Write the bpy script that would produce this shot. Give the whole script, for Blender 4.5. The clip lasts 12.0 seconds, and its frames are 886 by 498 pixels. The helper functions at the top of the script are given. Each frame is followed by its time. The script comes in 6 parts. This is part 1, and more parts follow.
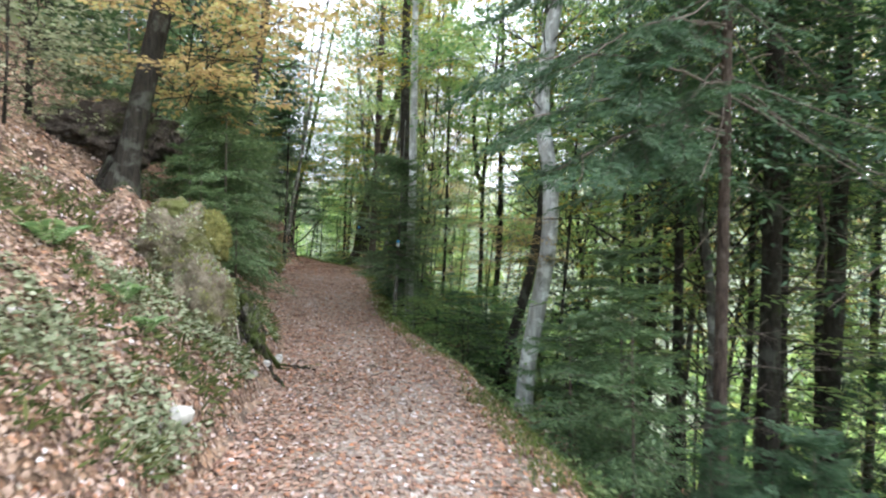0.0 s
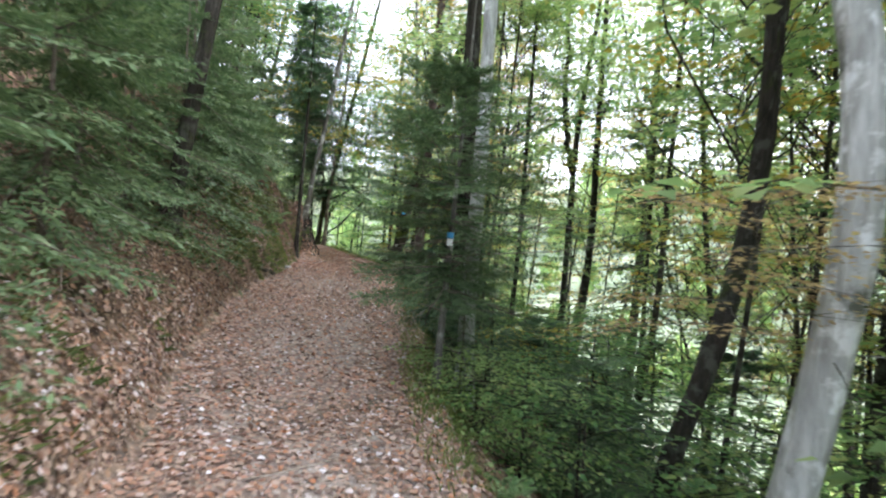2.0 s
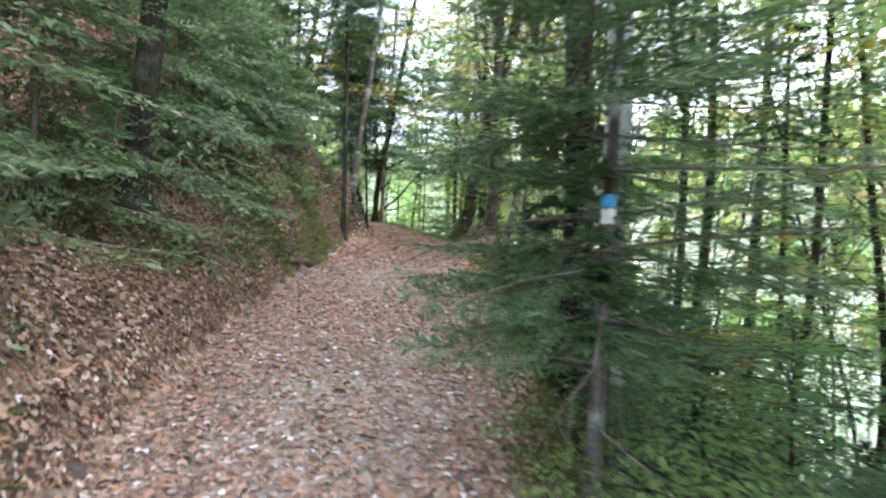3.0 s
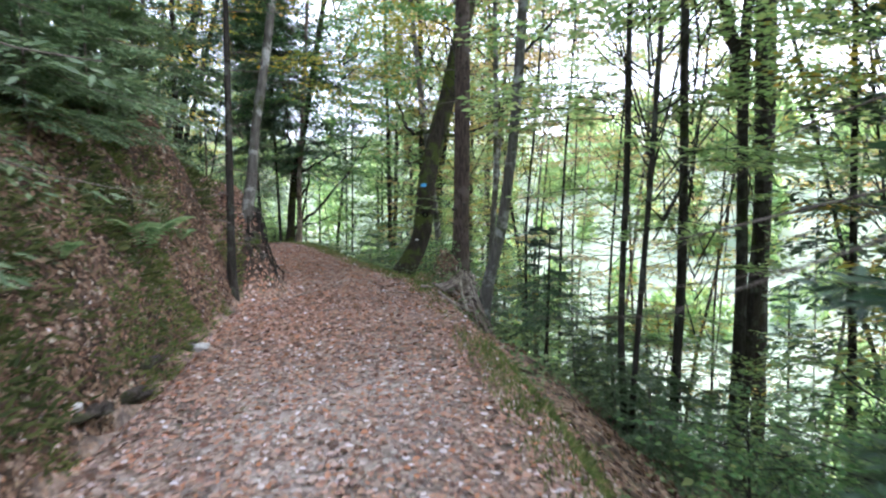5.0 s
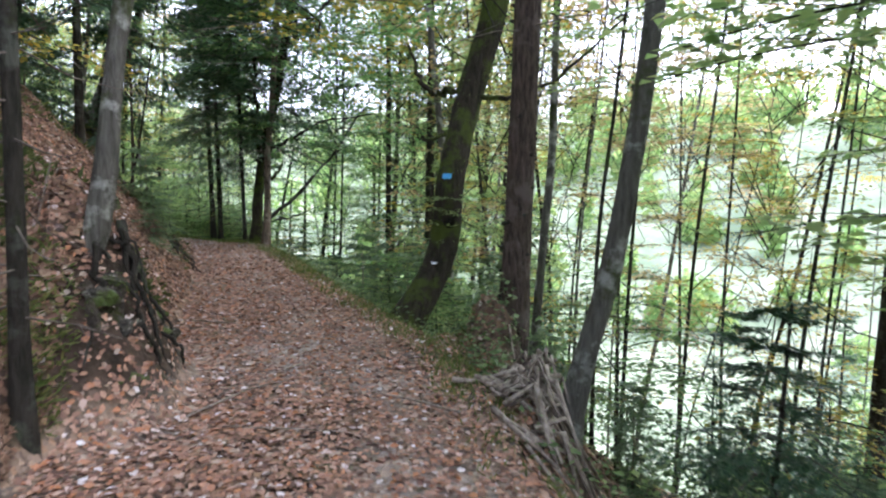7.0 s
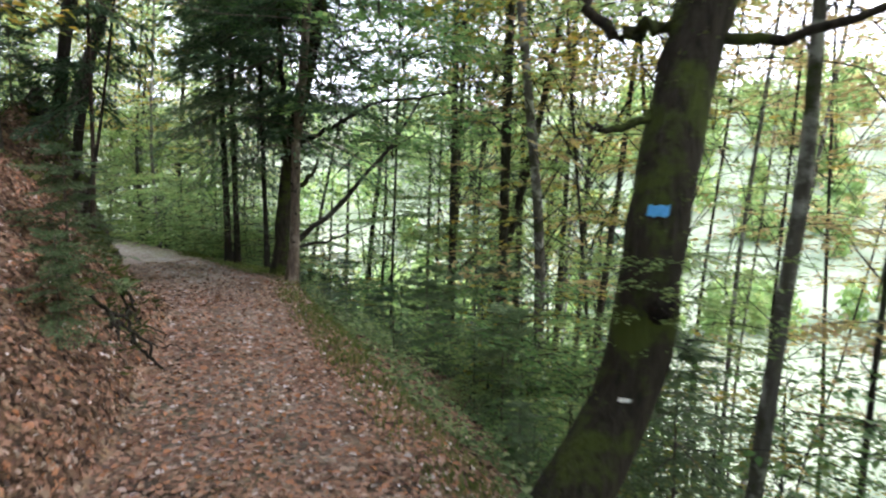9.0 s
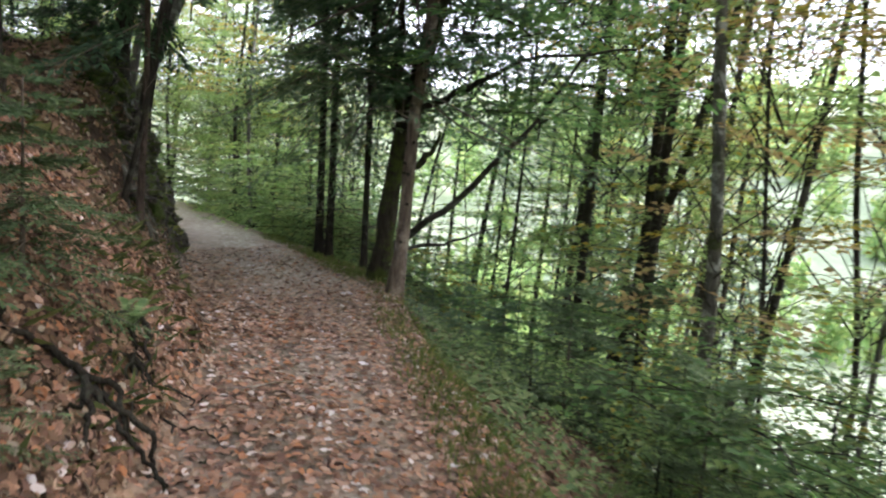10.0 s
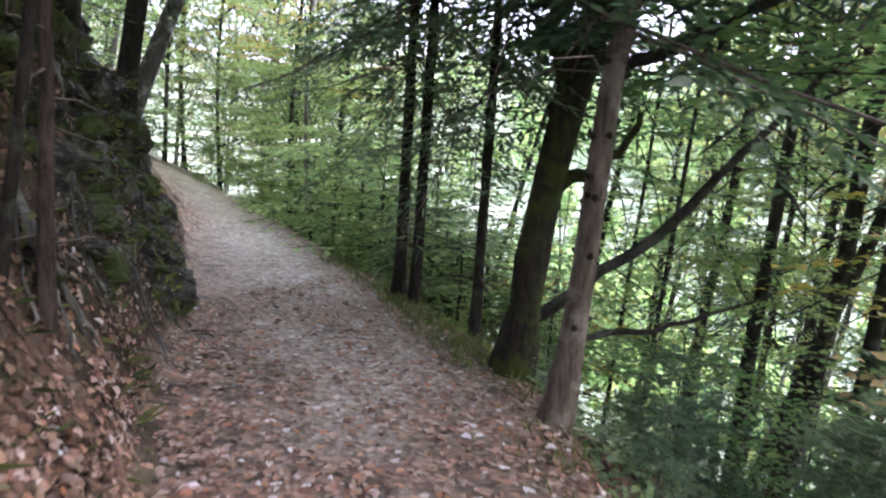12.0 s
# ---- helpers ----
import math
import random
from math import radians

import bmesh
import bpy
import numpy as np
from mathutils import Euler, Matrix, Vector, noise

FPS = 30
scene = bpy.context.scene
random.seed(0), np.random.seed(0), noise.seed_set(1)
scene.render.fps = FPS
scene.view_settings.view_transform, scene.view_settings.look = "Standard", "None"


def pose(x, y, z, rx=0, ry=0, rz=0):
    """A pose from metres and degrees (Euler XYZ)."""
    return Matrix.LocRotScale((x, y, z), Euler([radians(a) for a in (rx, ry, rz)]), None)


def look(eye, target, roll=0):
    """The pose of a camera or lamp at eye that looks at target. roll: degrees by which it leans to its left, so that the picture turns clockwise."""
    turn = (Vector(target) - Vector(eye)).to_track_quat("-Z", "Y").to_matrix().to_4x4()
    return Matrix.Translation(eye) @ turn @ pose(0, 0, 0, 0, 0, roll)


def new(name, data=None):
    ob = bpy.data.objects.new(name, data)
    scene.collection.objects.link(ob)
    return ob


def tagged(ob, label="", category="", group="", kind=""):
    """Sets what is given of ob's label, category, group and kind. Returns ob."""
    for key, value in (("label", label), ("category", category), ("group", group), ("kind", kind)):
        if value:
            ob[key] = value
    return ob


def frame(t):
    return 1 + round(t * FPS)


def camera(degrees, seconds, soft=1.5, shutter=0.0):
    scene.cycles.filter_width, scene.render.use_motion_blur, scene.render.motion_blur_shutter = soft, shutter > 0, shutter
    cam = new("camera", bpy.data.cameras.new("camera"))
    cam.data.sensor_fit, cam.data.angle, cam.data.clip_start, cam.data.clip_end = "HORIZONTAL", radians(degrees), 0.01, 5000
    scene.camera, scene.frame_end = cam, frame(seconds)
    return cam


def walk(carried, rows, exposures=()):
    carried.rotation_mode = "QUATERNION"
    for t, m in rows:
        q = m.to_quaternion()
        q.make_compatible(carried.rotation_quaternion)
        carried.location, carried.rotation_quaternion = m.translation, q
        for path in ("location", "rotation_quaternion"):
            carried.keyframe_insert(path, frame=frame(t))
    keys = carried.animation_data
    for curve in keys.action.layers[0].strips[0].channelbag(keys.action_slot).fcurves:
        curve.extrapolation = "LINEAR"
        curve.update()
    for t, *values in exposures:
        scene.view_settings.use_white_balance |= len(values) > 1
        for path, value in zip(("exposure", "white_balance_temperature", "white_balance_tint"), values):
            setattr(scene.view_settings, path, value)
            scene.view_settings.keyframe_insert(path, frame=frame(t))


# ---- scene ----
cam = camera(71.2, 12.0, soft=2.2, shutter=0.3)
PATH = [
    (0.0, (-0.000, 0.000, 1.115), (-0.000, 1.999, 1.178), 0.59),
    (0.5, (-0.067, 1.499, 1.158), (-0.150, 3.496, 1.219), 0.44),
    (1.0, (-0.157, 2.904, 1.206), (-0.303, 4.898, 1.277), 1.04),
    (1.5, (-0.253, 4.197, 1.278), (-0.409, 6.190, 1.330), 3.59),
    (2.0, (-0.369, 5.583, 1.366), (-0.549, 7.574, 1.402), 3.57),
    (2.5, (-0.563, 7.028, 1.389), (-0.815, 9.011, 1.351), 1.93),
    (3.0, (-0.969, 8.392, 1.477), (-1.349, 10.354, 1.407), 0.35),
    (3.2, (-1.128, 8.851, 1.542), (-1.568, 10.800, 1.460), -0.10),
    (4.8, (-2.082, 12.064, 1.947), (-2.281, 14.051, 1.854), -2.67),
    (5.0, (-2.124, 12.553, 2.027), (-2.261, 14.546, 1.934), -1.70),
    (5.5, (-2.300, 13.655, 2.149), (-2.448, 15.645, 2.029), -1.63),
    (6.0, (-2.431, 14.607, 2.270), (-2.571, 16.596, 2.111), 0.03),
    (6.5, (-2.590, 15.588, 2.261), (-2.722, 17.577, 2.099), -0.37),
    (6.7, (-2.683, 15.998, 2.289), (-2.803, 17.989, 2.141), -0.24),
    (8.3, (-3.269, 18.467, 2.740), (-3.426, 20.446, 2.502), 0.82),
    (8.5, (-3.433, 18.957, 2.734), (-3.611, 20.937, 2.510), 0.36),
    (9.0, (-3.803, 20.040, 2.723), (-4.057, 22.015, 2.538), 0.36),
    (9.5, (-4.236, 21.108, 2.746), (-4.642, 23.059, 2.572), 2.56),
    (10.0, (-4.740, 22.101, 2.725), (-5.276, 24.014, 2.489), 4.34),
    (10.5, (-5.108, 22.800, 2.688), (-5.795, 24.659, 2.420), 3.29),
    (11.0, (-5.462, 23.418, 2.690), (-6.166, 25.273, 2.434), 2.68),
    (11.5, (-5.855, 24.005, 2.759), (-6.556, 25.861, 2.504), 1.77),
    (12.0, (-6.295, 24.647, 2.876), (-7.001, 26.491, 2.561), 4.81),
]
walk(cam, [(t, look(eye, target, roll)) for t, eye, target, roll in PATH],
     [(0.0, 2.10, 6650, 12), (0.8, 2.28, 6600, 14), (1.5, 2.34, 6550, 12), (2.2, 2.56, 6500, 15), (3.0, 2.88, 6250, 16), (5.0, 2.63, 5950, 21), (6.5, 2.48, 6050, 21), (8.5, 2.46, 6250, 21), (9.5, 2.40, 6600, 19), (11.0, 2.72, 6250, 26), (12.0, 2.88, 6000, 32)])

# ---- light: bright overcast day over the valley ----
world = bpy.data.worlds.new("overcast_sky")
scene.world = world
world.use_nodes = True
wn = world.node_tree
wn.nodes.clear()
sky = wn.nodes.new("ShaderNodeTexSky")
sky.sky_type = "NISHITA"
sky.sun_disc = False
sky.sun_elevation = radians(38)
sky.sun_rotation = radians(70)
sky.dust_density = 4.0
sky.air_density = 1.0
veil = wn.nodes.new("ShaderNodeMix")
veil.data_type = "RGBA"
veil.inputs["Factor"].default_value = 0.55
veil.inputs["B"].default_value = (8.4, 9.3, 10.2, 1)
wback = wn.nodes.new("ShaderNodeBackground")
wback.inputs["Strength"].default_value = 0.135
wout = wn.nodes.new("ShaderNodeOutputWorld")
wn.links.new(sky.outputs["Color"], veil.inputs["A"])
wn.links.new(veil.outputs["Result"], wback.inputs["Color"])
wn.links.new(wback.outputs["Background"], wout.inputs["Surface"])

sun = new("sun", bpy.data.lights.new("sun", "SUN"))
sun.data.energy = 0.8
sun.data.angle = radians(25)
sun.data.color = (1.0, 0.985, 0.96)
sun.matrix_world = look((12, 6, 14), (0, 14, 0))


# ---- materials ----
def node_material(name):
    m = bpy.data.materials.new(name)
    m.use_nodes = True
    t = m.node_tree
    t.nodes.clear()
    out = t.nodes.new("ShaderNodeOutputMaterial")
    return m, t, out


def add(t, kind, **inputs):
    n = t.nodes.new(kind)
    for k, v in inputs.items():
        n.inputs[k.replace("_", " ")].default_value = v
    return n


def ramp(t, stops):
    n = t.nodes.new("ShaderNodeValToRGB")
    e = n.color_ramp.elements
    while len(e) < len(stops):
        e.new(0.5)
    for el, (p, c) in zip(e, stops):
        el.position, el.color = p, (*c, 1)
    return n


def mix_colour(t, a, b, fac, blend="MIX"):
    n = t.nodes.new("ShaderNodeMix")
    n.data_type, n.blend_type = "RGBA", blend
    for key, v in (("A", a), ("B", b), ("Factor", fac)):
        if isinstance(v, bpy.types.NodeSocket):
            t.links.new(v, n.inputs[key])
        else:
            n.inputs[key].default_value = (*v, 1) if isinstance(v, tuple) else v
    return n.outputs["Result"]


def bumped(t, height_socket, strength, distance):
    b = add(t, "ShaderNodeBump", Strength=strength, Distance=distance)
    t.links.new(height_socket, b.inputs["Height"])
    return b.outputs["Normal"]


def bark_material(name, dark, light, moss=None, moss_amount=0.0, scale=1.0, patch=None):
    """Bark: fissures along the trunk, lichen patches, moss low down or all over."""
    m, t, out = node_material(name)
    co = t.nodes.new("ShaderNodeTexCoord")
    st = add(t, "ShaderNodeMapping")
    st.inputs["Scale"].default_value = (26 * scale, 26 * scale, 5 * scale)
    t.links.new(co.outputs["Object"], st.inputs["Vector"])
    n1 = add(t, "ShaderNodeTexNoise", Scale=1.0, Detail=6.0, Roughness=0.65)
    t.links.new(st.outputs["Vector"], n1.inputs["Vector"])
    r1 = ramp(t, [(0.32, dark), (0.68, light)])
    t.links.new(n1.outputs["Fac"], r1.inputs["Fac"])
    n2 = add(t, "ShaderNodeTexNoise", Scale=5.0, Detail=4.0, Roughness=0.6)
    t.links.new(co.outputs["Object"], n2.inputs["Vector"])
    col = r1.outputs["Color"]
    if patch:
        r2 = ramp(t, [(0.52, (0, 0, 0)), (0.62, (1, 1, 1))])
        t.links.new(n2.outputs["Fac"], r2.inputs["Fac"])
        col = mix_colour(t, col, patch, r2.outputs["Color"])
    if moss:
        n3 = add(t, "ShaderNodeTexNoise", Scale=2.3, Detail=7.0, Roughness=0.7)
        t.links.new(co.outputs["Object"], n3.inputs["Vector"])
        r3 = ramp(t, [(0.62 - moss_amount * 0.4, (0, 0, 0)), (0.72 - moss_amount * 0.4, (1, 1, 1))])
        t.links.new(n3.outputs["Fac"], r3.inputs["Fac"])
        col = mix_colour(t, col, moss, r3.outputs["Color"])
    p = add(t, "ShaderNodeBsdfPrincipled", Roughness=0.9)
    p.inputs["Specular IOR Level"].default_value = 0.25
    t.links.new(col, p.inputs["Base Color"])
    t.links.new(bumped(t, n1.outputs["Fac"], 1.0, 0.05), p.inputs["Normal"])
    t.links.new(p.outputs["BSDF"], out.inputs["Surface"])
    return m


def leaf_material(name, stops, through_share=0.4, per_object=0.25, gloss=0.5, tint=(1.0, 1.0, 1.0)):
    """Leaves: each its own shade, light shining through, a faint gloss."""
    m, t, out = node_material(name)
    g = t.nodes.new("ShaderNodeNewGeometry")
    o = t.nodes.new("ShaderNodeObjectInfo")
    a = add(t, "ShaderNodeMath")
    a.operation = "MULTIPLY"
    a.inputs[1].default_value = 1 - per_object
    t.links.new(g.outputs["Random Per Island"], a.inputs[0])
    b = add(t, "ShaderNodeMath")
    b.operation = "MULTIPLY_ADD"
    b.inputs[1].default_value = per_object
    t.links.new(o.outputs["Random"], b.inputs[0])
    t.links.new(a.outputs["Value"], b.inputs[2])
    r = ramp(t, stops)
    t.links.new(b.outputs["Value"], r.inputs["Fac"])
    p = add(t, "ShaderNodeBsdfPrincipled", Roughness=gloss)
    p.inputs["Specular IOR Level"].default_value = 0.35
    t.links.new(r.outputs["Color"], p.inputs["Base Color"])
    if through_share > 0:
        tr = t.nodes.new("ShaderNodeBsdfTranslucent")
        t.links.new(mix_colour(t, r.outputs["Color"], (1.5 * tint[0], 1.5 * tint[1], 1.35 * tint[2]), 1.0, "MULTIPLY"), tr.inputs["Color"])
        ms = t.nodes.new("ShaderNodeMixShader")
        ms.inputs["Fac"].default_value = through_share
        t.links.new(p.outputs["BSDF"], ms.inputs[1])
        t.links.new(tr.outputs["BSDF"], ms.inputs[2])
        t.links.new(ms.outputs["Shader"], out.inputs["Surface"])
    else:
        t.links.new(p.outputs["BSDF"], out.inputs["Surface"])
    return m


def plain_material(name, dark, light, scale=12.0, rough_value=0.9, bump=0.3, distance=0.01):
    m, t, out = node_material(name)
    co = t.nodes.new("ShaderNodeTexCoord")
    n = add(t, "ShaderNodeTexNoise", Scale=scale, Detail=8.0, Roughness=0.65)
    t.links.new(co.outputs["Object"], n.inputs["Vector"])
    r = ramp(t, [(0.35, dark), (0.65, light)])
    t.links.new(n.outputs["Fac"], r.inputs["Fac"])
    p = add(t, "ShaderNodeBsdfPrincipled", Roughness=rough_value)
    p.inputs["Specular IOR Level"].default_value = 0.3
    t.links.new(r.outputs["Color"], p.inputs["Base Color"])
    t.links.new(bumped(t, n.outputs["Fac"], bump, distance), p.inputs["Normal"])
    t.links.new(p.outputs["BSDF"], out.inputs["Surface"])
    return m


def rock_material(name, dark, light, pale, moss, moss_amount, scale):
    """Broken rock or earth: cracks between lumps, pale flecks, patches of moss."""
    m, t, out = node_material(name)
    co = t.nodes.new("ShaderNodeTexCoord")
    n1 = add(t, "ShaderNodeTexNoise", Scale=scale, Detail=8.0, Roughness=0.7)
    n2 = add(t, "ShaderNodeTexNoise", Scale=scale * 4.0, Detail=5.0, Roughness=0.7)
    n3 = add(t, "ShaderNodeTexNoise", Scale=scale * 0.45, Detail=7.0, Roughness=0.75)
    v = add(t, "ShaderNodeTexVoronoi", Scale=scale * 1.3)
    v.feature = "DISTANCE_TO_EDGE"
    for n in (n1, n2, n3, v):
        t.links.new(co.outputs["Object"], n.inputs["Vector"])
    r1 = ramp(t, [(0.34, dark), (0.66, light)])
    t.links.new(n1.outputs["Fac"], r1.inputs["Fac"])
    r2 = ramp(t, [(0.56, (0, 0, 0)), (0.68, (1, 1, 1))])
    t.links.new(n2.outputs["Fac"], r2.inputs["Fac"])
    c = mix_colour(t, r1.outputs["Color"], pale, r2.outputs["Color"])
    r3 = ramp(t, [(0.68 - moss_amount * 0.4, (0, 0, 0)), (0.78 - moss_amount * 0.4, (1, 1, 1))])
    t.links.new(n3.outputs["Fac"], r3.inputs["Fac"])
    c = mix_colour(t, c, moss, r3.outputs["Color"])
    p = add(t, "ShaderNodeBsdfPrincipled", Roughness=0.85)
    p.inputs["Specular IOR Level"].default_value = 0.3
    t.links.new(c, p.inputs["Base Color"])
    total = add(t, "ShaderNodeMath")
    total.operation = "MULTIPLY_ADD"
    total.inputs[1].default_value = 1.5
    t.links.new(v.outputs["Distance"], total.inputs[0])
    t.links.new(n2.outputs["Fac"], total.inputs[2])
    t.links.new(bumped(t, total.outputs["Value"], 1.0, 0.06), p.inputs["Normal"])
    t.links.new(p.outputs["BSDF"], out.inputs["Surface"])
    return m


def ground_material():
    """Forest floor: trodden leaf litter, dark soil and patches of moss; grass with haze in its colour in the valley far
    below.
    """
    m, t, out = node_material("forest_floor")
    g = t.nodes.new("ShaderNodeNewGeometry")
    v = add(t, "ShaderNodeTexVoronoi", Scale=30.0, Randomness=1.0)
    t.links.new(g.outputs["Position"], v.inputs["Vector"])
    sep = t.nodes.new("ShaderNodeSeparateColor")
    t.links.new(v.outputs["Color"], sep.inputs["Color"])
    litter = ramp(t, [(0.0, (0.07, 0.045, 0.034)), (0.3, (0.17, 0.115, 0.085)), (0.6, (0.26, 0.18, 0.135)), (0.85, (0.32, 0.19, 0.12)), (1.0, (0.42, 0.33, 0.27))])
    t.links.new(sep.outputs["Red"], litter.inputs["Fac"])
    n = add(t, "ShaderNodeTexNoise", Scale=1.3, Detail=8.0, Roughness=0.65)
    t.links.new(g.outputs["Position"], n.inputs["Vector"])
    rm = ramp(t, [(0.56, (0, 0, 0)), (0.66, (1, 1, 1))])
    t.links.new(n.outputs["Fac"], rm.inputs["Fac"])
    c = mix_colour(t, litter.outputs["Color"], (0.045, 0.055, 0.02), rm.outputs["Color"])
    n2 = add(t, "ShaderNodeTexNoise", Scale=3.7, Detail=6.0, Roughness=0.6)
    t.links.new(g.outputs["Position"], n2.inputs["Vector"])
    rs = ramp(t, [(0.40, (1, 1, 1)), (0.50, (0, 0, 0))])
    t.links.new(n2.outputs["Fac"], rs.inputs["Fac"])
    c = mix_colour(t, c, (0.045, 0.03, 0.022), rs.outputs["Color"])
    # trodden grit and leaf crumbs along the middle of the path
    tread = t.nodes.new("ShaderNodeAttribute")
    tread.attribute_name = "tread"
    grit = ramp(t, [(0.0, (0.22, 0.178, 0.158)), (0.45, (0.35, 0.295, 0.268)), (0.8, (0.44, 0.38, 0.35)), (1.0, (0.58, 0.53, 0.50))])
    t.links.new(sep.outputs["Green"], grit.inputs["Fac"])
    c = mix_colour(t, c, grit.outputs["Color"], tread.outputs["Fac"])
    # bare soil and moss where the ground is steep
    nz = t.nodes.new("ShaderNodeSeparateXYZ")
    t.links.new(g.outputs["Normal"], nz.inputs["Vector"])
    steep = t.nodes.new("ShaderNodeMapRange")
    steep.inputs["From Min"].default_value, steep.inputs["From Max"].default_value = 0.70, 0.45
    t.links.new(nz.outputs["Z"], steep.inputs["Value"])
    n4 = add(t, "ShaderNodeTexNoise", Scale=2.2, Detail=9.0, Roughness=0.7)
    t.links.new(g.outputs["Position"], n4.inputs["Vector"])
    bare = ramp(t, [(0.34, (0.012, 0.009, 0.007)), (0.44, (0.04, 0.028, 0.021)), (0.52, (0.065, 0.045, 0.034)), (0.58, (0.035, 0.042, 0.016)), (0.70, (0.06, 0.075, 0.028))])
    t.links.new(n4.outputs["Fac"], bare.inputs["Fac"])
    c = mix_colour(t, c, bare.outputs["Color"], steep.outputs["Result"])
    # meadow on the valley floor and far slopes, distance haze mixed into its greens
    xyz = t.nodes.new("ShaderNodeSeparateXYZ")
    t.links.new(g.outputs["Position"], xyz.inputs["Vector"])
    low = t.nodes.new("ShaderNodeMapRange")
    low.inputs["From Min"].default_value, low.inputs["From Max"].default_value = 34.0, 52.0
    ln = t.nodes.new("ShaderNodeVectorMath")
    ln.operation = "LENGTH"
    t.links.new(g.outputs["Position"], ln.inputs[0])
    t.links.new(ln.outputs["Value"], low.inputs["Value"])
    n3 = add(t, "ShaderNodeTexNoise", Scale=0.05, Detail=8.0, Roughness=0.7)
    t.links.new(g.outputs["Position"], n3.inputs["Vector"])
    hazy_mead = ramp(t, [(0.35, (0.14, 0.185, 0.115)), (0.5, (0.22, 0.265, 0.18)), (0.65, (0.30, 0.325, 0.24))])
    t.links.new(n3.outputs["Fac"], hazy_mead.inputs["Fac"])
    c = mix_colour(t, c, hazy_mead.outputs["Color"], low.outputs["Result"])
    p = add(t, "ShaderNodeBsdfPrincipled", Roughness=0.95)
    p.inputs["Specular IOR Level"].default_value = 0.2
    t.links.new(c, p.inputs["Base Color"])
    t.links.new(bumped(t, v.outputs["Distance"], 0.6, 0.02), p.inputs["Normal"])
    t.links.new(p.outputs["BSDF"], out.inputs["Surface"])
    return m


M_GROUND = ground_material()
M_LITTER = leaf_material("fallen_beech_leaves", [(0.0, (0.133, 0.088, 0.081)), (0.2, (0.245, 0.168, 0.138)), (0.45, (0.357, 0.260, 0.212)), (0.65, (0.439, 0.330, 0.275)), (0.80, (0.418, 0.220, 0.140)), (0.94, (0.530, 0.430, 0.414)), (1.0, (0.714, 0.680, 0.739))], 0.12, 0.0, 0.55)
M_LITTER_RED = leaf_material("fresh_fallen_leaves", [(0.0, (0.045, 0.029, 0.024)), (0.35, (0.125, 0.073, 0.049)), (0.68, (0.205, 0.122, 0.082)), (0.94, (0.31, 0.215, 0.155)), (1.0, (0.46, 0.40, 0.35))], 0.12, 0.0, 0.7)
M_BEECH = leaf_material("green_beech_leaves", [(0.0, (0.055, 0.13, 0.05)), (0.4, (0.10, 0.21, 0.075)), (0.75, (0.165, 0.275, 0.10)), (1.0, (0.26, 0.32, 0.125))], 0.5)
M_YELLOW = leaf_material("yellowing_beech_leaves", [(0.0, (0.10, 0.15, 0.03)), (0.4, (0.24, 0.24, 0.05)), (0.75, (0.42, 0.31, 0.06)), (1.0, (0.42, 0.20, 0.05))], 0.45)
M_LIGHT = leaf_material("light_green_beech_leaves", [(0.0, (0.125, 0.21, 0.085)), (0.4, (0.21, 0.325, 0.13)), (0.75, (0.295, 0.39, 0.16)), (1.0, (0.42, 0.40, 0.165))], 0.6)
M_ORANGE = leaf_material("orange_autumn_leaves", [(0.0, (0.22, 0.15, 0.09)), (0.35, (0.34, 0.24, 0.125)), (0.7, (0.43, 0.34, 0.165)), (1.0, (0.37, 0.40, 0.18))], 0.55)
M_NEEDLE = leaf_material("spruce_needles", [(0.0, (0.022, 0.055, 0.03)), (0.5, (0.046, 0.10, 0.052)), (1.0, (0.10, 0.175, 0.085))], 0.25, 0.3, 0.45)
M_NEEDLE_YOUNG = leaf_material("fresh_spruce_needles", [(0.0, (0.05, 0.10, 0.052)), (0.5, (0.10, 0.165, 0.082)), (1.0, (0.19, 0.265, 0.135))], 0.32, 0.3, 0.45)
M_LITTER_ORANGE = leaf_material("orange_brown_fallen_leaves", [(0.0, (0.112, 0.066, 0.054)), (0.2, (0.215, 0.120, 0.092)), (0.45, (0.330, 0.188, 0.138)), (0.65, (0.405, 0.245, 0.182)), (0.80, (0.440, 0.190, 0.098)), (0.94, (0.510, 0.385, 0.340)), (1.0, (0.694, 0.640, 0.683))], 0.12, 0.0, 0.66)
M_HERB = leaf_material("low_herb_leaves", [(0.0, (0.13, 0.155, 0.09)), (0.5, (0.24, 0.28, 0.18)), (1.0, (0.40, 0.42, 0.31))], 0.3, 0.0)
M_FERN = leaf_material("fresh_fern_leaves", [(0.0, (0.10, 0.19, 0.08)), (0.5, (0.19, 0.31, 0.14)), (1.0, (0.30, 0.42, 0.22))], 0.4, 0.0)
M_VERGE = leaf_material("green_verge_plants", [(0.0, (0.055, 0.10, 0.04)), (0.5, (0.115, 0.185, 0.075)), (1.0, (0.23, 0.29, 0.14))], 0.35, 0.0)
M_GRASS = leaf_material("verge_grass", [(0.0, (0.06, 0.10, 0.025)), (0.6, (0.13, 0.18, 0.05)), (1.0, (0.24, 0.24, 0.09))], 0.35, 0.0)
M_BARK_DARK = bark_material("dark_wet_bark", (0.011, 0.010, 0.008), (0.046, 0.040, 0.033), (0.035, 0.05, 0.014), 0.15, 1.0, (0.075, 0.078, 0.066))
M_BARK_GREY = bark_material("grey_lichen_bark", (0.06, 0.058, 0.05), (0.16, 0.155, 0.14), (0.05, 0.065, 0.02), 0.2, 1.0, (0.34, 0.35, 0.33))
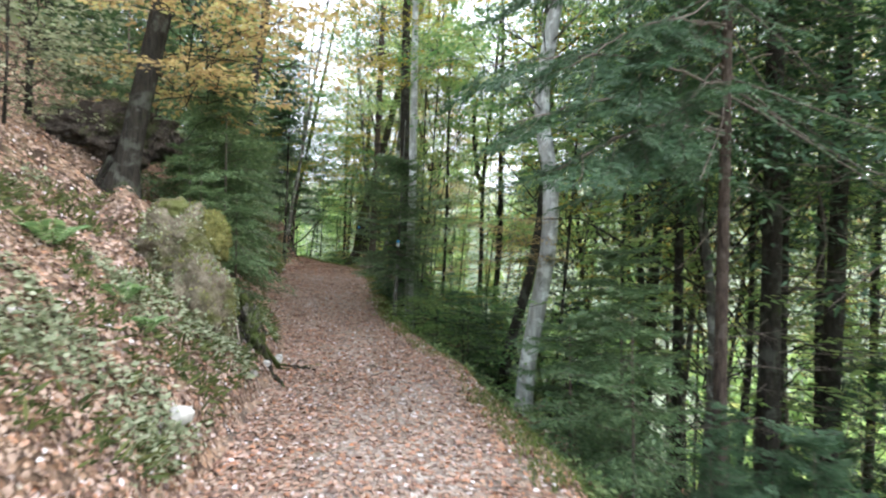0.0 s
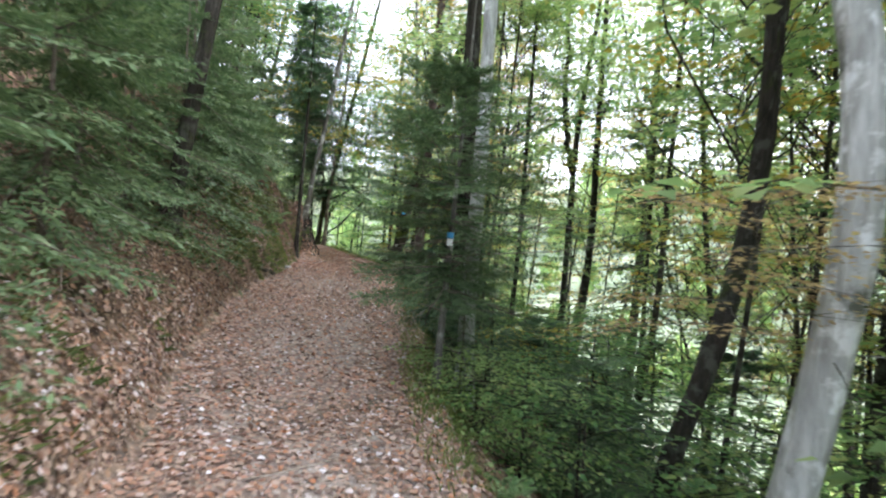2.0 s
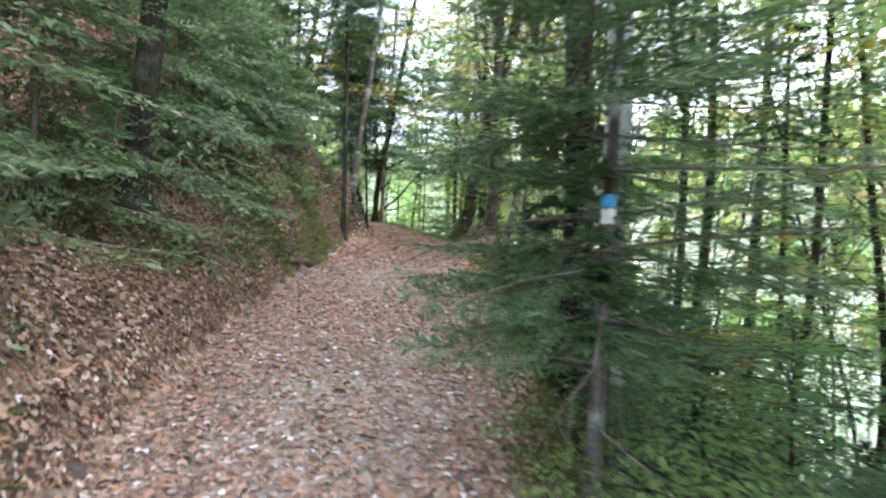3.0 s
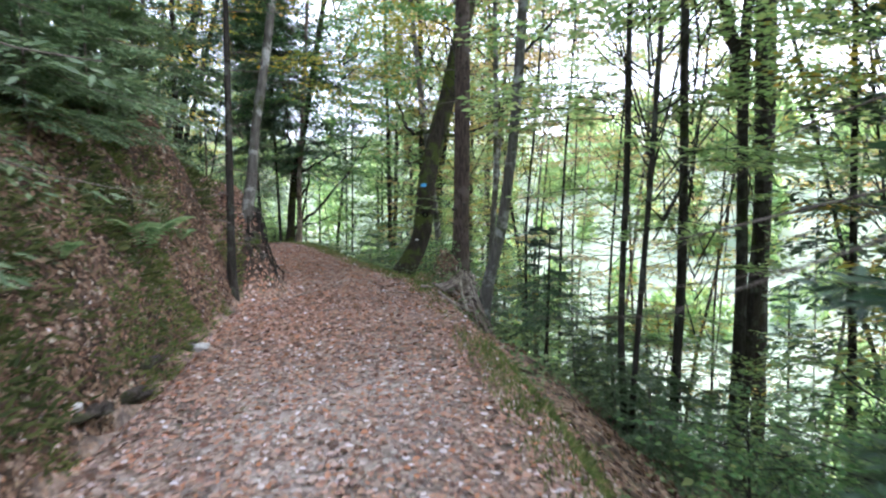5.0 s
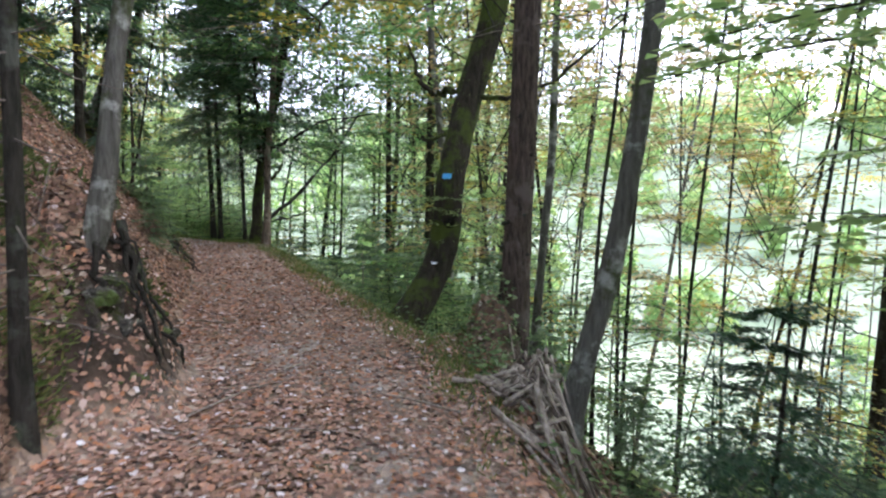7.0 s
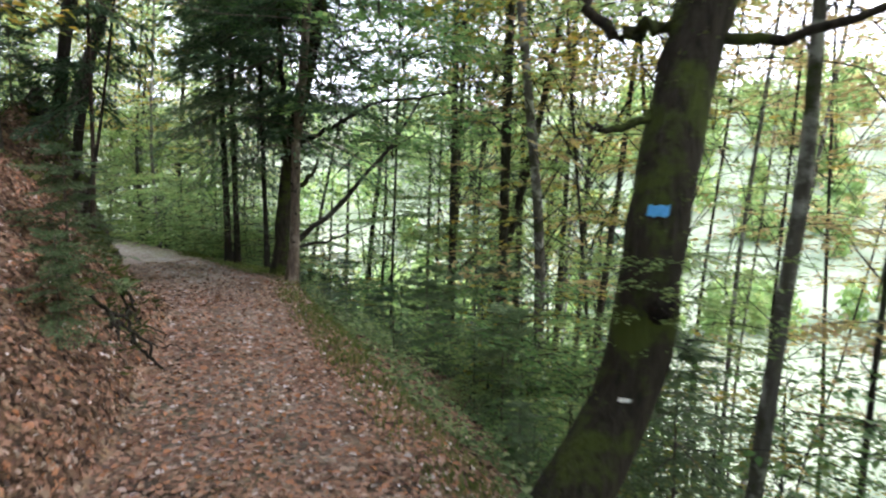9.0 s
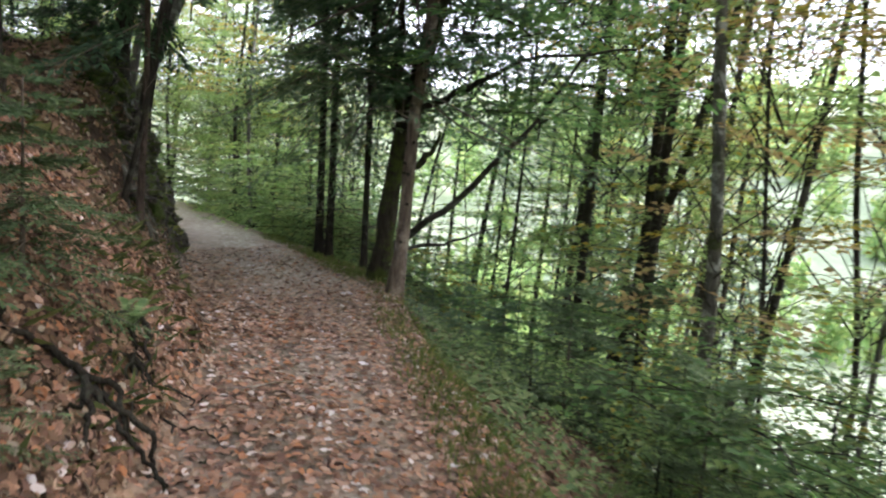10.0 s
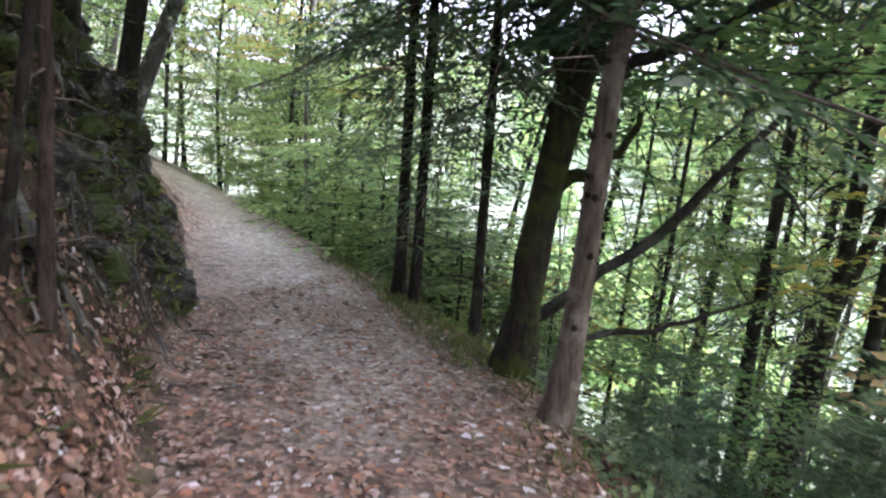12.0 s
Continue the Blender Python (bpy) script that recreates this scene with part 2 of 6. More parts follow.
M_BARK_PALE = bark_material("pale_smooth_bark", (0.24, 0.245, 0.235), (0.50, 0.52, 0.51), (0.10, 0.11, 0.085), 0.1, 0.6, (0.66, 0.69, 0.69))
M_BARK_SPRUCE = bark_material("scaly_spruce_bark", (0.024, 0.017, 0.014), (0.130, 0.096, 0.082), None, 0.0, 1.4, (0.13, 0.105, 0.092))
M_BARK_SCARRED = bark_material("pale_spruce_bark", (0.06, 0.045, 0.037), (0.25, 0.20, 0.165), None, 0.0, 1.2, (0.30, 0.26, 0.225))
M_BARK_MOSS = bark_material("mossy_bark", (0.012, 0.010, 0.008), (0.052, 0.044, 0.034), (0.06, 0.082, 0.018), 0.36, 1.0)
M_TWIG = plain_material("dead_twig_wood", (0.07, 0.055, 0.045), (0.20, 0.17, 0.15), 30.0)
M_STICK = plain_material("weathered_stick_wood", (0.13, 0.10, 0.085), (0.42, 0.36, 0.31), 20.0)
M_ROCK = rock_material("dark_mossy_rock", (0.006, 0.006, 0.005), (0.15, 0.137, 0.118), (0.40, 0.385, 0.36), (0.085, 0.125, 0.03), 0.50, 6.0)
M_EARTH = rock_material("bare_earth_and_moss", (0.10, 0.082, 0.058), (0.25, 0.215, 0.16), (0.32, 0.28, 0.22), (0.13, 0.135, 0.055), 0.5, 5.0)
M_MOSS = leaf_material("moss_tufts", [(0.0, (0.035, 0.055, 0.018)), (0.5, (0.075, 0.10, 0.032)), (1.0, (0.15, 0.165, 0.06))], 0.25, 0.0, 0.8)
M_MOSS_PALE = leaf_material("yellow_green_moss", [(0.0, (0.10, 0.12, 0.03)), (0.5, (0.19, 0.21, 0.06)), (1.0, (0.30, 0.30, 0.11))], 0.25, 0.0, 0.8)
M_STUMP = bark_material("moss_covered_stump", (0.05, 0.04, 0.025), (0.16, 0.13, 0.09), (0.095, 0.105, 0.035), 0.5, 0.5, (0.30, 0.26, 0.2))
M_MOSSY = plain_material("moss_cushion", (0.07, 0.075, 0.022), (0.19, 0.18, 0.06), 22.0, 0.95, 1.0, 0.05)
M_ROOTS = rock_material("roots_and_earth", (0.016, 0.012, 0.010), (0.10, 0.08, 0.066), (0.20, 0.175, 0.155), (0.05, 0.06, 0.02), 0.4, 7.0)
M_STONE = plain_material("pale_limestone", (0.26, 0.26, 0.25), (0.52, 0.51, 0.50), 9.0)
M_KNOT_SHADE = plain_material("knot_hole_shade", (0.004, 0.003, 0.003), (0.022, 0.015, 0.011), 8.0, 0.95, 0.8, 0.04)
M_BLUE = plain_material("blue_trail_paint", (0.05, 0.30, 0.62), (0.10, 0.42, 0.78), 40.0, 0.6)
M_WHITE = plain_material("white_trail_paint", (0.55, 0.56, 0.56), (0.75, 0.76, 0.76), 40.0, 0.6)


# ---- terrain: a forest path cut into a steep slope, bank above on one side, drop on the other ----
# stations: left edge x, left edge y, right edge x, right edge y, height, bank face height, bank slope
STATIONS = [
    (-0.6, -40.0, 1.6, -40.0, -3.4, 0.3, 0.70), (-1.15, -3.0, 1.25, -3.0, -0.72, 0.3, 0.70),
    (-1.25, 1.0, 1.05, 1.0, -0.40, 0.35, 0.72), (-1.45, 4.0, 0.85, 4.3, -0.19, 0.45, 0.75),
    (-1.75, 6.8, 0.25, 7.2, 0.02, 0.55, 0.78), (-2.3, 8.9, -0.45, 9.3, 0.18, 0.40, 0.72),
    (-3.1, 11.0, -0.95, 11.4, 0.36, 0.35, 0.72), (-3.85, 13.5, -1.35, 13.8, 0.60, 0.50, 0.80),
    (-4.3, 16.0, -1.77, 16.3, 0.87, 0.95, 0.90), (-4.75, 18.6, -2.36, 18.9, 1.06, 1.15, 0.95),
    (-5.3, 21.2, -3.06, 21.5, 1.17, 1.00, 0.90), (-6.05, 23.3, -4.35, 23.6, 1.34, 0.35, 0.90),
    (-6.95, 25.2, -5.75, 25.75, 1.60, 0.10, 1.00), (-8.75, 27.2, -6.74, 27.65, 1.60, 0.55, 0.95),
    (-10.3, 28.9, -8.6, 29.75, 1.55, 0.90, 0.80), (-12.9, 31.6, -11.6, 32.2, 1.58, 0.60, 0.75),
    (-16.8, 34.7, -16.0, 36.0, 1.66, 0.50, 0.75), (-30.0, 43.5, -29.4, 45.0, 2.6, 0.5, 0.7),
    (-70.0, 60.0, -69.5, 62.0, 4.5, 0.5, 0.7),
]
_ST = np.array(STATIONS)
_MID = (_ST[:, 0:2] + _ST[:, 2:4]) / 2
_HALF = np.hypot(*(_ST[:, 0:2] - _ST[:, 2:4]).T) / 2


def lattice(ix, iy, seed):
    """A repeatable random number between 0 and 1 for each whole-numbered cell."""
    v = np.sin(ix * 127.1 + iy * 311.7 + seed * 74.7) * 43758.5453
    return v - np.floor(v)


def rough(x, y, size, seed=0):
    """Smooth value noise between -1 and 1 with bumps of that size."""
    x, y = np.asarray(x, float) / size, np.asarray(y, float) / size
    ix, iy = np.floor(x), np.floor(y)
    fx, fy = x - ix, y - iy
    fx, fy = fx * fx * (3 - 2 * fx), fy * fy * (3 - 2 * fy)
    a, b = lattice(ix, iy, seed), lattice(ix + 1, iy, seed)
    c, d = lattice(ix, iy + 1, seed), lattice(ix + 1, iy + 1, seed)
    return (a + (b - a) * fx + (c - a) * fy + (a - b - c + d) * fx * fy) * 2 - 1


def along(x, y):
    """For points of the plan: offset to the left of the path's middle, half width, height, face and slope of the bank there."""
    x, y = np.atleast_1d(np.asarray(x, float)), np.atleast_1d(np.asarray(y, float))
    best = np.full(x.shape, 1e18)
    out = np.zeros((5,) + x.shape)
    rest = np.column_stack([_HALF, _ST[:, 4:7]])
    for i in range(len(_MID) - 1):
        a, b = _MID[i], _MID[i + 1]
        d = b - a
        k = np.clip(((x - a[0]) * d[0] + (y - a[1]) * d[1]) / (d @ d), 0, 1)
        dx, dy = x - a[0] - k * d[0], y - a[1] - k * d[1]
        far = dx * dx + dy * dy
        near = far < best
        best = np.where(near, far, best)
        side = np.where(d[0] * dy - d[1] * dx > 0, 1.0, -1.0)
        vals = [side * np.sqrt(far)] + [rest[i, c] + k * (rest[i + 1, c] - rest[i, c]) for c in range(4)]
        for c in range(5):
            out[c] = np.where(near, vals[c], out[c])
    return out


# lumps of rooted earth and hollows: x, y, height, reach across, reach along, turn in degrees
LUMPS = [(-5.06, 20.08, 0.78, 0.30, 0.5, 10), (-5.45, 20.6, 0.35, 0.34, 0.62, 12), (-2.72, 5.85, 0.50, 0.40, 0.42, 10), (-4.1, 7.35, 0.55, 0.40, 0.45, 0), (-9.1, 26.3, 0.65, 0.45, 0.6, 28), (-9.5, 27.2, 0.6, 0.34, 0.8, 40),
         (-4.46, 16.6, -0.20, 0.12, 0.95, 9), (-5.3, 17.2, 0.25, 0.3, 0.5, 0), (-5.55, 18.95, 0.6, 0.34, 0.42, 0), (-5.2, 16.3, 0.2, 0.22, 0.3, 0), (-5.0, 15.2, 0.22, 0.3, 0.4, 0), (-3.6, 9.9, 0.2, 0.3, 0.4, 0), (-2.4, 20.6, 0.36, 0.30, 0.6, 10), (-2.64, 21.75, 0.62, 0.36, 0.5, 10)]


def height(x, y):
    """The ground's height over the plan."""
    off, half, z, face, slope = along(x, y)
    x, y = np.atleast_1d(np.asarray(x, float)), np.atleast_1d(np.asarray(y, float))
    up = np.maximum(off - half, 0)
    down = np.maximum(-off - half, 0)
    bank = face * (1 - np.exp(-up / 0.45)) + slope * np.minimum(up, 14) + 0.45 * np.clip(up - 14, 0, 60)
    drop = 0.28 * (1 - np.exp(-down / 0.22)) + 0.68 * np.minimum(down, 16) + 0.42 * np.clip(down - 16, 0, 45)
    drop = drop - 0.46 * np.clip(down - 130, 0, 160) - 16 * rough(x, y, 55.0, 8) * np.clip((down - 120) / 120, 0, 1)
    h = z + bank - drop + 0.05 * off / np.maximum(half, 0.5) * (np.abs(off) < half * 1.2)
    inside = np.clip(1 - (up + down) / 0.5, 0, 1)
    h = h + rough(x, y, 0.45, 3) * (0.018 * inside + 0.09 * (1 - inside)) + rough(x, y, 0.2, 4) * 0.045 * (1 - inside) + rough(x, y, 1.7, 5) * (0.02 * inside + 0.19 * (1 - inside))
    for lx, ly, lh, ra, rb, turn in LUMPS:
        c, s = math.cos(radians(turn)), math.sin(radians(turn))
        u, v = ((x - lx) * c + (y - ly) * s) / ra, ((y - ly) * c - (x - lx) * s) / rb
        h = h + lh * np.exp(-((u * u + v * v) ** 1.3)) * (1 + 0.35 * rough(x, y, 0.21, 9))
    return h + rough(x, y, 9.0, 7) * 0.5 * np.clip((up + down - 4) / 6, 0, 1)


def ground_z(x, y):
    return float(height(x, y)[0])


# ---- tools for building ----
rng = np.random.default_rng(7)


class Soup:
    """Gathers tubes and leaves for one mesh."""

    def __init__(self):
        self.verts, self.faces, self.count = [], [], 0

    def put(self, verts, faces):
        self.verts.append(np.asarray(verts, float))
        self.faces += [tuple(int(i) + self.count for i in f) for f in faces]
        self.count += len(verts)

    def tube(self, pts, radii, sides=6, knobs=0.0, seed=0, cap=True):
        pts = np.asarray(pts, float)
        n = len(pts)
        d = np.gradient(pts, axis=0)
        d /= np.linalg.norm(d, axis=1)[:, None] + 1e-9
        ref = np.array([1.0, 0, 0]) if abs(d[:, 0]).mean() < 0.7 else np.array([0, 1.0, 0])
        u = np.cross(d, ref)
        u /= np.linalg.norm(u, axis=1)[:, None] + 1e-9
        w = np.cross(d, u)
        a = np.arange(sides) * 2 * math.pi / sides
        r = np.asarray(radii, float)[:, None] * np.ones((1, sides))
        if knobs:
            k = np.random.default_rng(seed)
            r = r * (1 + knobs * k.uniform(-1, 1, (n, sides)) + knobs * 0.8 * k.uniform(-1, 1, (n, 1)))
        v = pts[:, None] + r[..., None] * (np.cos(a)[None, :, None] * u[:, None] + np.sin(a)[None, :, None] * w[:, None])
        faces = []
        for i in range(n - 1):
            for j in range(sides):
                k = (j + 1) % sides
                faces.append((i * sides + j, i * sides + k, (i + 1) * sides + k, (i + 1) * sides + j))
        if cap:
            faces += [tuple(range(sides - 1, -1, -1)), tuple((n - 1) * sides + j for j in range(sides))]
        self.put(v.reshape(-1, 3), faces)

    def mesh(self, name, smooth=True):
        me = bpy.data.meshes.new(name)
        v = np.concatenate(self.verts) if self.verts else np.zeros((0, 3))
        me.from_pydata(v.tolist(), [], self.faces)
        if smooth:
            me.polygons.foreach_set("use_smooth", [True] * len(me.polygons))
        me.update()
        return me


def unit(v):
    return v / (np.linalg.norm(v, axis=-1, keepdims=True) + 1e-9)


def leaf_mesh(name, pos, way, up, length, width, fold=0.2, six=False):
    """One mesh of many leaves, each folded along its midrib; six: with a rounder outline."""
    n = len(pos)
    way = unit(way)
    side = unit(np.cross(up, way))
    nor = np.cross(way, side)
    L, Wd = np.broadcast_to(length, n)[:, None], np.broadcast_to(width, n)[:, None]
    F = np.broadcast_to(fold, n)[:, None]
    tip = pos + way * L
    if six:
        lift = nor * Wd * F
        rows = [pos, pos + way * L * 0.32 + side * Wd * 0.48 + lift, pos + way * L * 0.72 + side * Wd * 0.40 + lift, tip - nor * Wd * F * 0.4,
                pos + way * L * 0.72 - side * Wd * 0.40 + lift, pos + way * L * 0.32 - side * Wd * 0.48 + lift]
        idx = np.array([[0, 1, 2, 3], [0, 3, 4, 5]])
    else:
        mid = pos + way * L * 0.42 + nor * Wd * F
        rows = [pos, mid + side * Wd * 0.5, tip, mid - side * Wd * 0.5]
        idx = np.array([[0, 1, 2], [0, 2, 3]])
    k = len(rows)
    v = np.stack(rows, 1).reshape(-1, 3)
    f = (np.arange(n)[:, None, None] * k + idx[None]).reshape(-1, idx.shape[1])
    me = bpy.data.meshes.new(name)
    me.vertices.add(len(v))
    me.vertices.foreach_set("co", v.astype(np.float32).ravel())
    m = f.shape[1]
    me.loops.add(f.size)
    me.loops.foreach_set("vertex_index", f.astype(np.int32).ravel())
    me.polygons.add(len(f))
    me.polygons.foreach_set("loop_start", np.arange(0, f.size, m, dtype=np.int32))
    me.update(calc_edges=True)
    me.validate()
    return me


def part(name, mesh, material, parent=None, label=""):
    if not mesh.materials:
        mesh.materials.append(material)
    ob = new(name, mesh)
    if parent:
        ob.parent = parent
    return tagged(ob, label)


def thing(name, where, label, category, group="", turn=0.0):
    e = new(name)
    e.empty_display_size = 0.2
    e.matrix_basis = pose(*where, 0, 0, turn)
    return tagged(e, label, category, group)


def smooth_curve(knots, heights):
    """x and y over height through a few knots (height, x, y), straight on above the last."""
    k = np.asarray(knots, float)
    out = np.zeros((len(heights), 3))
    s = np.gradient(k[:, 1:], k[:, 0], axis=0) if len(k) > 1 else np.zeros((1, 2))
    for i, h in enumerate(heights):
        j = int(np.clip(np.searchsorted(k[:, 0], h) - 1, 0, max(len(k) - 2, 0)))
        if len(k) < 2 or h >= k[-1, 0]:
            p = k[-1, 1:] + s[-1] * (h - k[-1, 0]) * 0.8
        else:
            d = k[j + 1, 0] - k[j, 0]
            u = (h - k[j, 0]) / d
            p = ((2 * u**3 - 3 * u**2 + 1) * k[j, 1:] + (u**3 - 2 * u**2 + u) * d * s[j] + (3 * u**2 - 2 * u**3) * k[j + 1, 1:] + (u**3 - u**2) * d * s[j + 1])
        out[i] = (*p, h)
    return out


def trunk_line(knots, top, dia, flare=1.5, steps=26, taper=0.45, deep=0.35):
    """Points and radii of a trunk from a little under the ground to its top; the knots are (height over the base, x, y) from the base."""
    h = np.concatenate([np.linspace(-deep, 1.2, 7), np.linspace(1.2, top, steps)[1:]])
    k = [(-0.4, 0.0, 0.0)] + [q for q in knots if q[0] > -0.3] if knots and knots[0][0] > 0 else (knots or [(-0.4, 0, 0), (top, 0, 0)])
    pts = smooth_curve(k, h)
    r = dia / 2 * (1 - (1 - taper) * np.clip(h, 0, top) / top) * (1 + (flare - 1) * np.exp(-np.clip(h, 0, None) / 0.22))
    r[-1] *= 0.4
    return pts, r


# ---- leafy sprays, branches and crowns ----
def spray(length, seed, leaf=0.075, spacing=0.06):
    """A flat beech spray along +x: leaf positions, ways, ups, and its twigs."""
    k = np.random.default_rng(seed)
    pos, way, twigs = [], [], []
    main = np.array([[u * length, 0.05 * length * math.sin(u * 5 + seed), 0.10 * length * u - 0.22 * length * u * u] for u in np.linspace(0, 1, 7)])
    twigs.append((main, 0.006 * length))
    n = int(length / 0.115)
    for i in range(1, n):
        u = i / n
        b = np.array([np.interp(u, np.linspace(0, 1, 7), main[:, c]) for c in range(3)])
        s = 1 if i % 2 else -1
        a = s * radians(k.uniform(24, 74))
        tl = length * (0.16 + 0.34 * math.sin(math.pi * min(u * 1.1 + 0.08, 1))) * k.uniform(0.5, 1.3)
        e = b + np.array([math.cos(a) * tl, math.sin(a) * tl, -0.10 * tl + k.uniform(-0.05, 0.06) * tl])
        twigs.append((np.array([b, (b + e) / 2 + (0, 0, 0.03 * tl), e]), 0.004))
        m = max(2, int(tl / spacing))
        for j in range(m):
            q = (j + 0.7) / m
            c = radians(k.uniform(30, 60)) * (1 if j % 2 else -1)
            pos.append(b + (e - b) * q)
            way.append((math.cos(a + c), math.sin(a + c), k.uniform(-0.45, 0.1)))
        pos.append(e)
        way.append((math.cos(a), math.sin(a), -0.2))
    pos, way = np.array(pos) + k.normal(0, 1, (len(pos), 3)) * (0.03, 0.03, 0.014), np.array(way)
    up = unit(np.column_stack([k.normal(0, 0.3, len(pos)), k.normal(0, 0.3, len(pos)), np.ones(len(pos))]))
    ln = leaf * k.uniform(0.65, 1.2, len(pos))
    return pos, way, up, ln, twigs


def needle_branch(length, seed, sparse=1.0, step=0.021):
    """A flat spruce branch along +x with needled side twigs."""
    k = np.random.default_rng(seed)
    pos, way, twigs = [], [], []
    line = lambda u: np.array([u * length, 0.03 * math.sin(u * 4 + seed), -0.05 * u * length - 0.16 * length * u**1.6 + 0.14 * length * u**3.5])
    twigs.append((np.array([line(u) for u in np.linspace(0, 1, 6)]), 0.011 * length + 0.002))
    n = int(length / 0.052)
    for i in range(n + 1):
        u = 0.12 + 0.88 * i / n
        b = line(u)
        s = 1 if i % 2 else -1
        a = s * radians(k.uniform(40, 60))
        tl = length * 0.42 * (1.08 - u) ** 0.75 * k.uniform(0.65, 1.15) + 0.03
        if i == n:
            a, tl = 0.0, 0.10
        if k.random() > sparse:
            continue
        d = np.array([math.cos(a), math.sin(a), k.uniform(-0.32, 0.02)])
        m = max(3, int(tl / step))
        for j in range(m):
            q = (j + 0.5) / m
            c = radians(k.uniform(22, 48)) * (1 if j % 2 else -1)
            pos.append(b + d * tl * q)
            way.append((math.cos(a + c), math.sin(a + c), d[2] + k.uniform(-0.35, 0.45)))
    pos, way = np.array(pos), np.array(way)
    up = unit(np.column_stack([k.normal(0, 0.5, len(pos)), k.normal(0, 0.5, len(pos)), np.ones(len(pos))]))
    ln = k.uniform(0.038, 0.062, len(pos))
    return pos, way, up, ln, twigs


SPRAYS = [spray(ln, 11 + i) for i, ln in enumerate((1.0, 1.3, 1.6, 1.2, 0.8))]
NEEDLES = [needle_branch(ln, 31 + i) for i, ln in enumerate((0.7, 0.9, 1.1, 0.8))]
NEEDLES_FINE = [needle_branch(ln, 61 + i, 1.0, 0.011) for i, ln in enumerate((0.9, 1.1, 0.8))]


def placed(template, at, azimuth, lift, scale, roll=0.0):
    """A spray or branch turned and moved to its place on the tree."""
    pos, way, up, ln, twigs = template
    m = np.array((Matrix.Rotation(azimuth, 3, "Z") @ Matrix.Rotation(-lift, 3, "Y") @ Matrix.Rotation(roll, 3, "X")))
    return (pos * scale) @ m.T + at, way @ m.T, up @ m.T, ln, [((p * scale) @ m.T + at, r * scale) for p, r in twigs]


def gather(pieces, name, width_share, fold, leaf_scale=1.0, thick=1.0, keep_twigs=True, every=1):
    """Leaf mesh and branch mesh from placed sprays."""
    pos, way, up, ln = (np.concatenate([p[i] for p in pieces]) for i in range(4))
    pos, way, up, ln = pos[::every], way[::every], up[::every], ln[::every]
    leaves = leaf_mesh(name + "_leaves", pos, way, up, ln * leaf_scale, ln * leaf_scale * width_share, fold)
    wood = Soup()
    for p in pieces:
        for line, r in p[4][:1] + p[4][1:][-1:] + (p[4][1:-1:3] if keep_twigs else []):
            line = line if every < 2 else np.asarray(line)[[0, len(line) // 2, -1]]
            wood.tube(line, np.linspace(r, r * 0.35, len(line)) * thick, 3, cap=False)
    return leaves, wood.mesh(name + "_branches")


def beech_crown(seed, low, top, radius, count, leaf_scale=1.0, double=0.6, flat=1.0, keep_twigs=True, every=1):
    """Layered sprays round a stem from low to top."""
    k = np.random.default_rng(seed)
    out = []
    for i in range(count):
        u = (i + k.random()) / count
        h = low + (top - low) * u
        az = i * 2.399 + k.normal(0, 0.4)
        reach = radius * (0.55 + 0.6 * math.sin(math.pi * min(0.15 + u * 0.85, 1))) * k.uniform(0.6, 1.15)
        lift = radians(k.uniform(-14, 32) + 30 * u * u) * flat
        t = SPRAYS[int(k.integers(len(SPRAYS)))]
        sc = k.uniform(0.85, 1.15)
        start = max(0.0, reach - 1.0 * sc)
        d = np.array([math.cos(az) * math.cos(lift), math.sin(az) * math.cos(lift), math.sin(lift)])
        at = np.array([0, 0, h]) + d * start
        out.append(placed(t, at, az, lift * 0.35, sc, k.normal(0, 0.16)))
        low_end = np.array([0, 0, h - 0.2 - k.uniform(0.3, 0.75) * start])
        bend = low_end + (at - low_end) * 0.45 + np.array([d[0], d[1], 0]) * 0.12 * start + k.normal(0, 0.06, 3)
        out[-1][4].append((np.array([low_end, bend, low_end + (at - low_end) * 0.78 + (0, 0, 0.07 * start) + k.normal(0, 0.04, 3), at]), 0.004 + 0.0045 * reach))
        if k.random() < double:
            a2 = az + k.choice([-1, 1]) * k.uniform(0.35, 0.8)
            out.append(placed(SPRAYS[int(k.integers(len(SPRAYS)))], np.array([0, 0, h]) + d * start * 0.55, a2, lift * 0.25, sc * 0.8, k.normal(0, 0.16)))
    return gather(out, "beech_crown", 0.62, 0.18, leaf_scale, 1.0, keep_twigs, every)


def spruce_crown(seed, low, top, radius, whorls, per, templates=None, tip=0.35, sweep=(-22, 12), gap=None, needle=1.6, every=1, width=0.30):
    """Whorls of needled branches. gap: rows of (azimuth, half angle, height, length) where low branches stay short."""
    k = np.random.default_rng(seed)
    out = []
    templates = templates or NEEDLES
    for i in range(whorls):
        u = (i + 0.5 * k.random()) / whorls
        h = low + (top - low) * u
        for j in range(per):
            az = j * 2 * math.pi / per + i * 1.1 + k.normal(0, 0.22)
            short = 9.0
            for g in gap or ():
                if h < g[2] and abs((az - g[0] + math.pi) % (2 * math.pi) - math.pi) < g[1]:
                    short = min(short, g[3])
            ln = radius * ((1 - u) ** 0.8 * (1 - tip) + tip * (1 - u) ** 0.3) * k.uniform(0.45, 1.15) + 0.12
            ln = min(ln, short)
            t = templates[int(k.integers(len(templates)))]
            lift = radians(sweep[0] + (sweep[1] - sweep[0]) * u + k.normal(0, 6))
            size = t[4][0][0][-1][0]
            out.append(placed(t, np.array([0, 0, h + k.normal(0, 0.35) * (top - low) / whorls]), az, lift + k.normal(0, 0.1), ln / size, k.normal(0, 0.2)))
    return gather(out, "spruce_crown", width, 0.1, needle, 0.5, False, every)


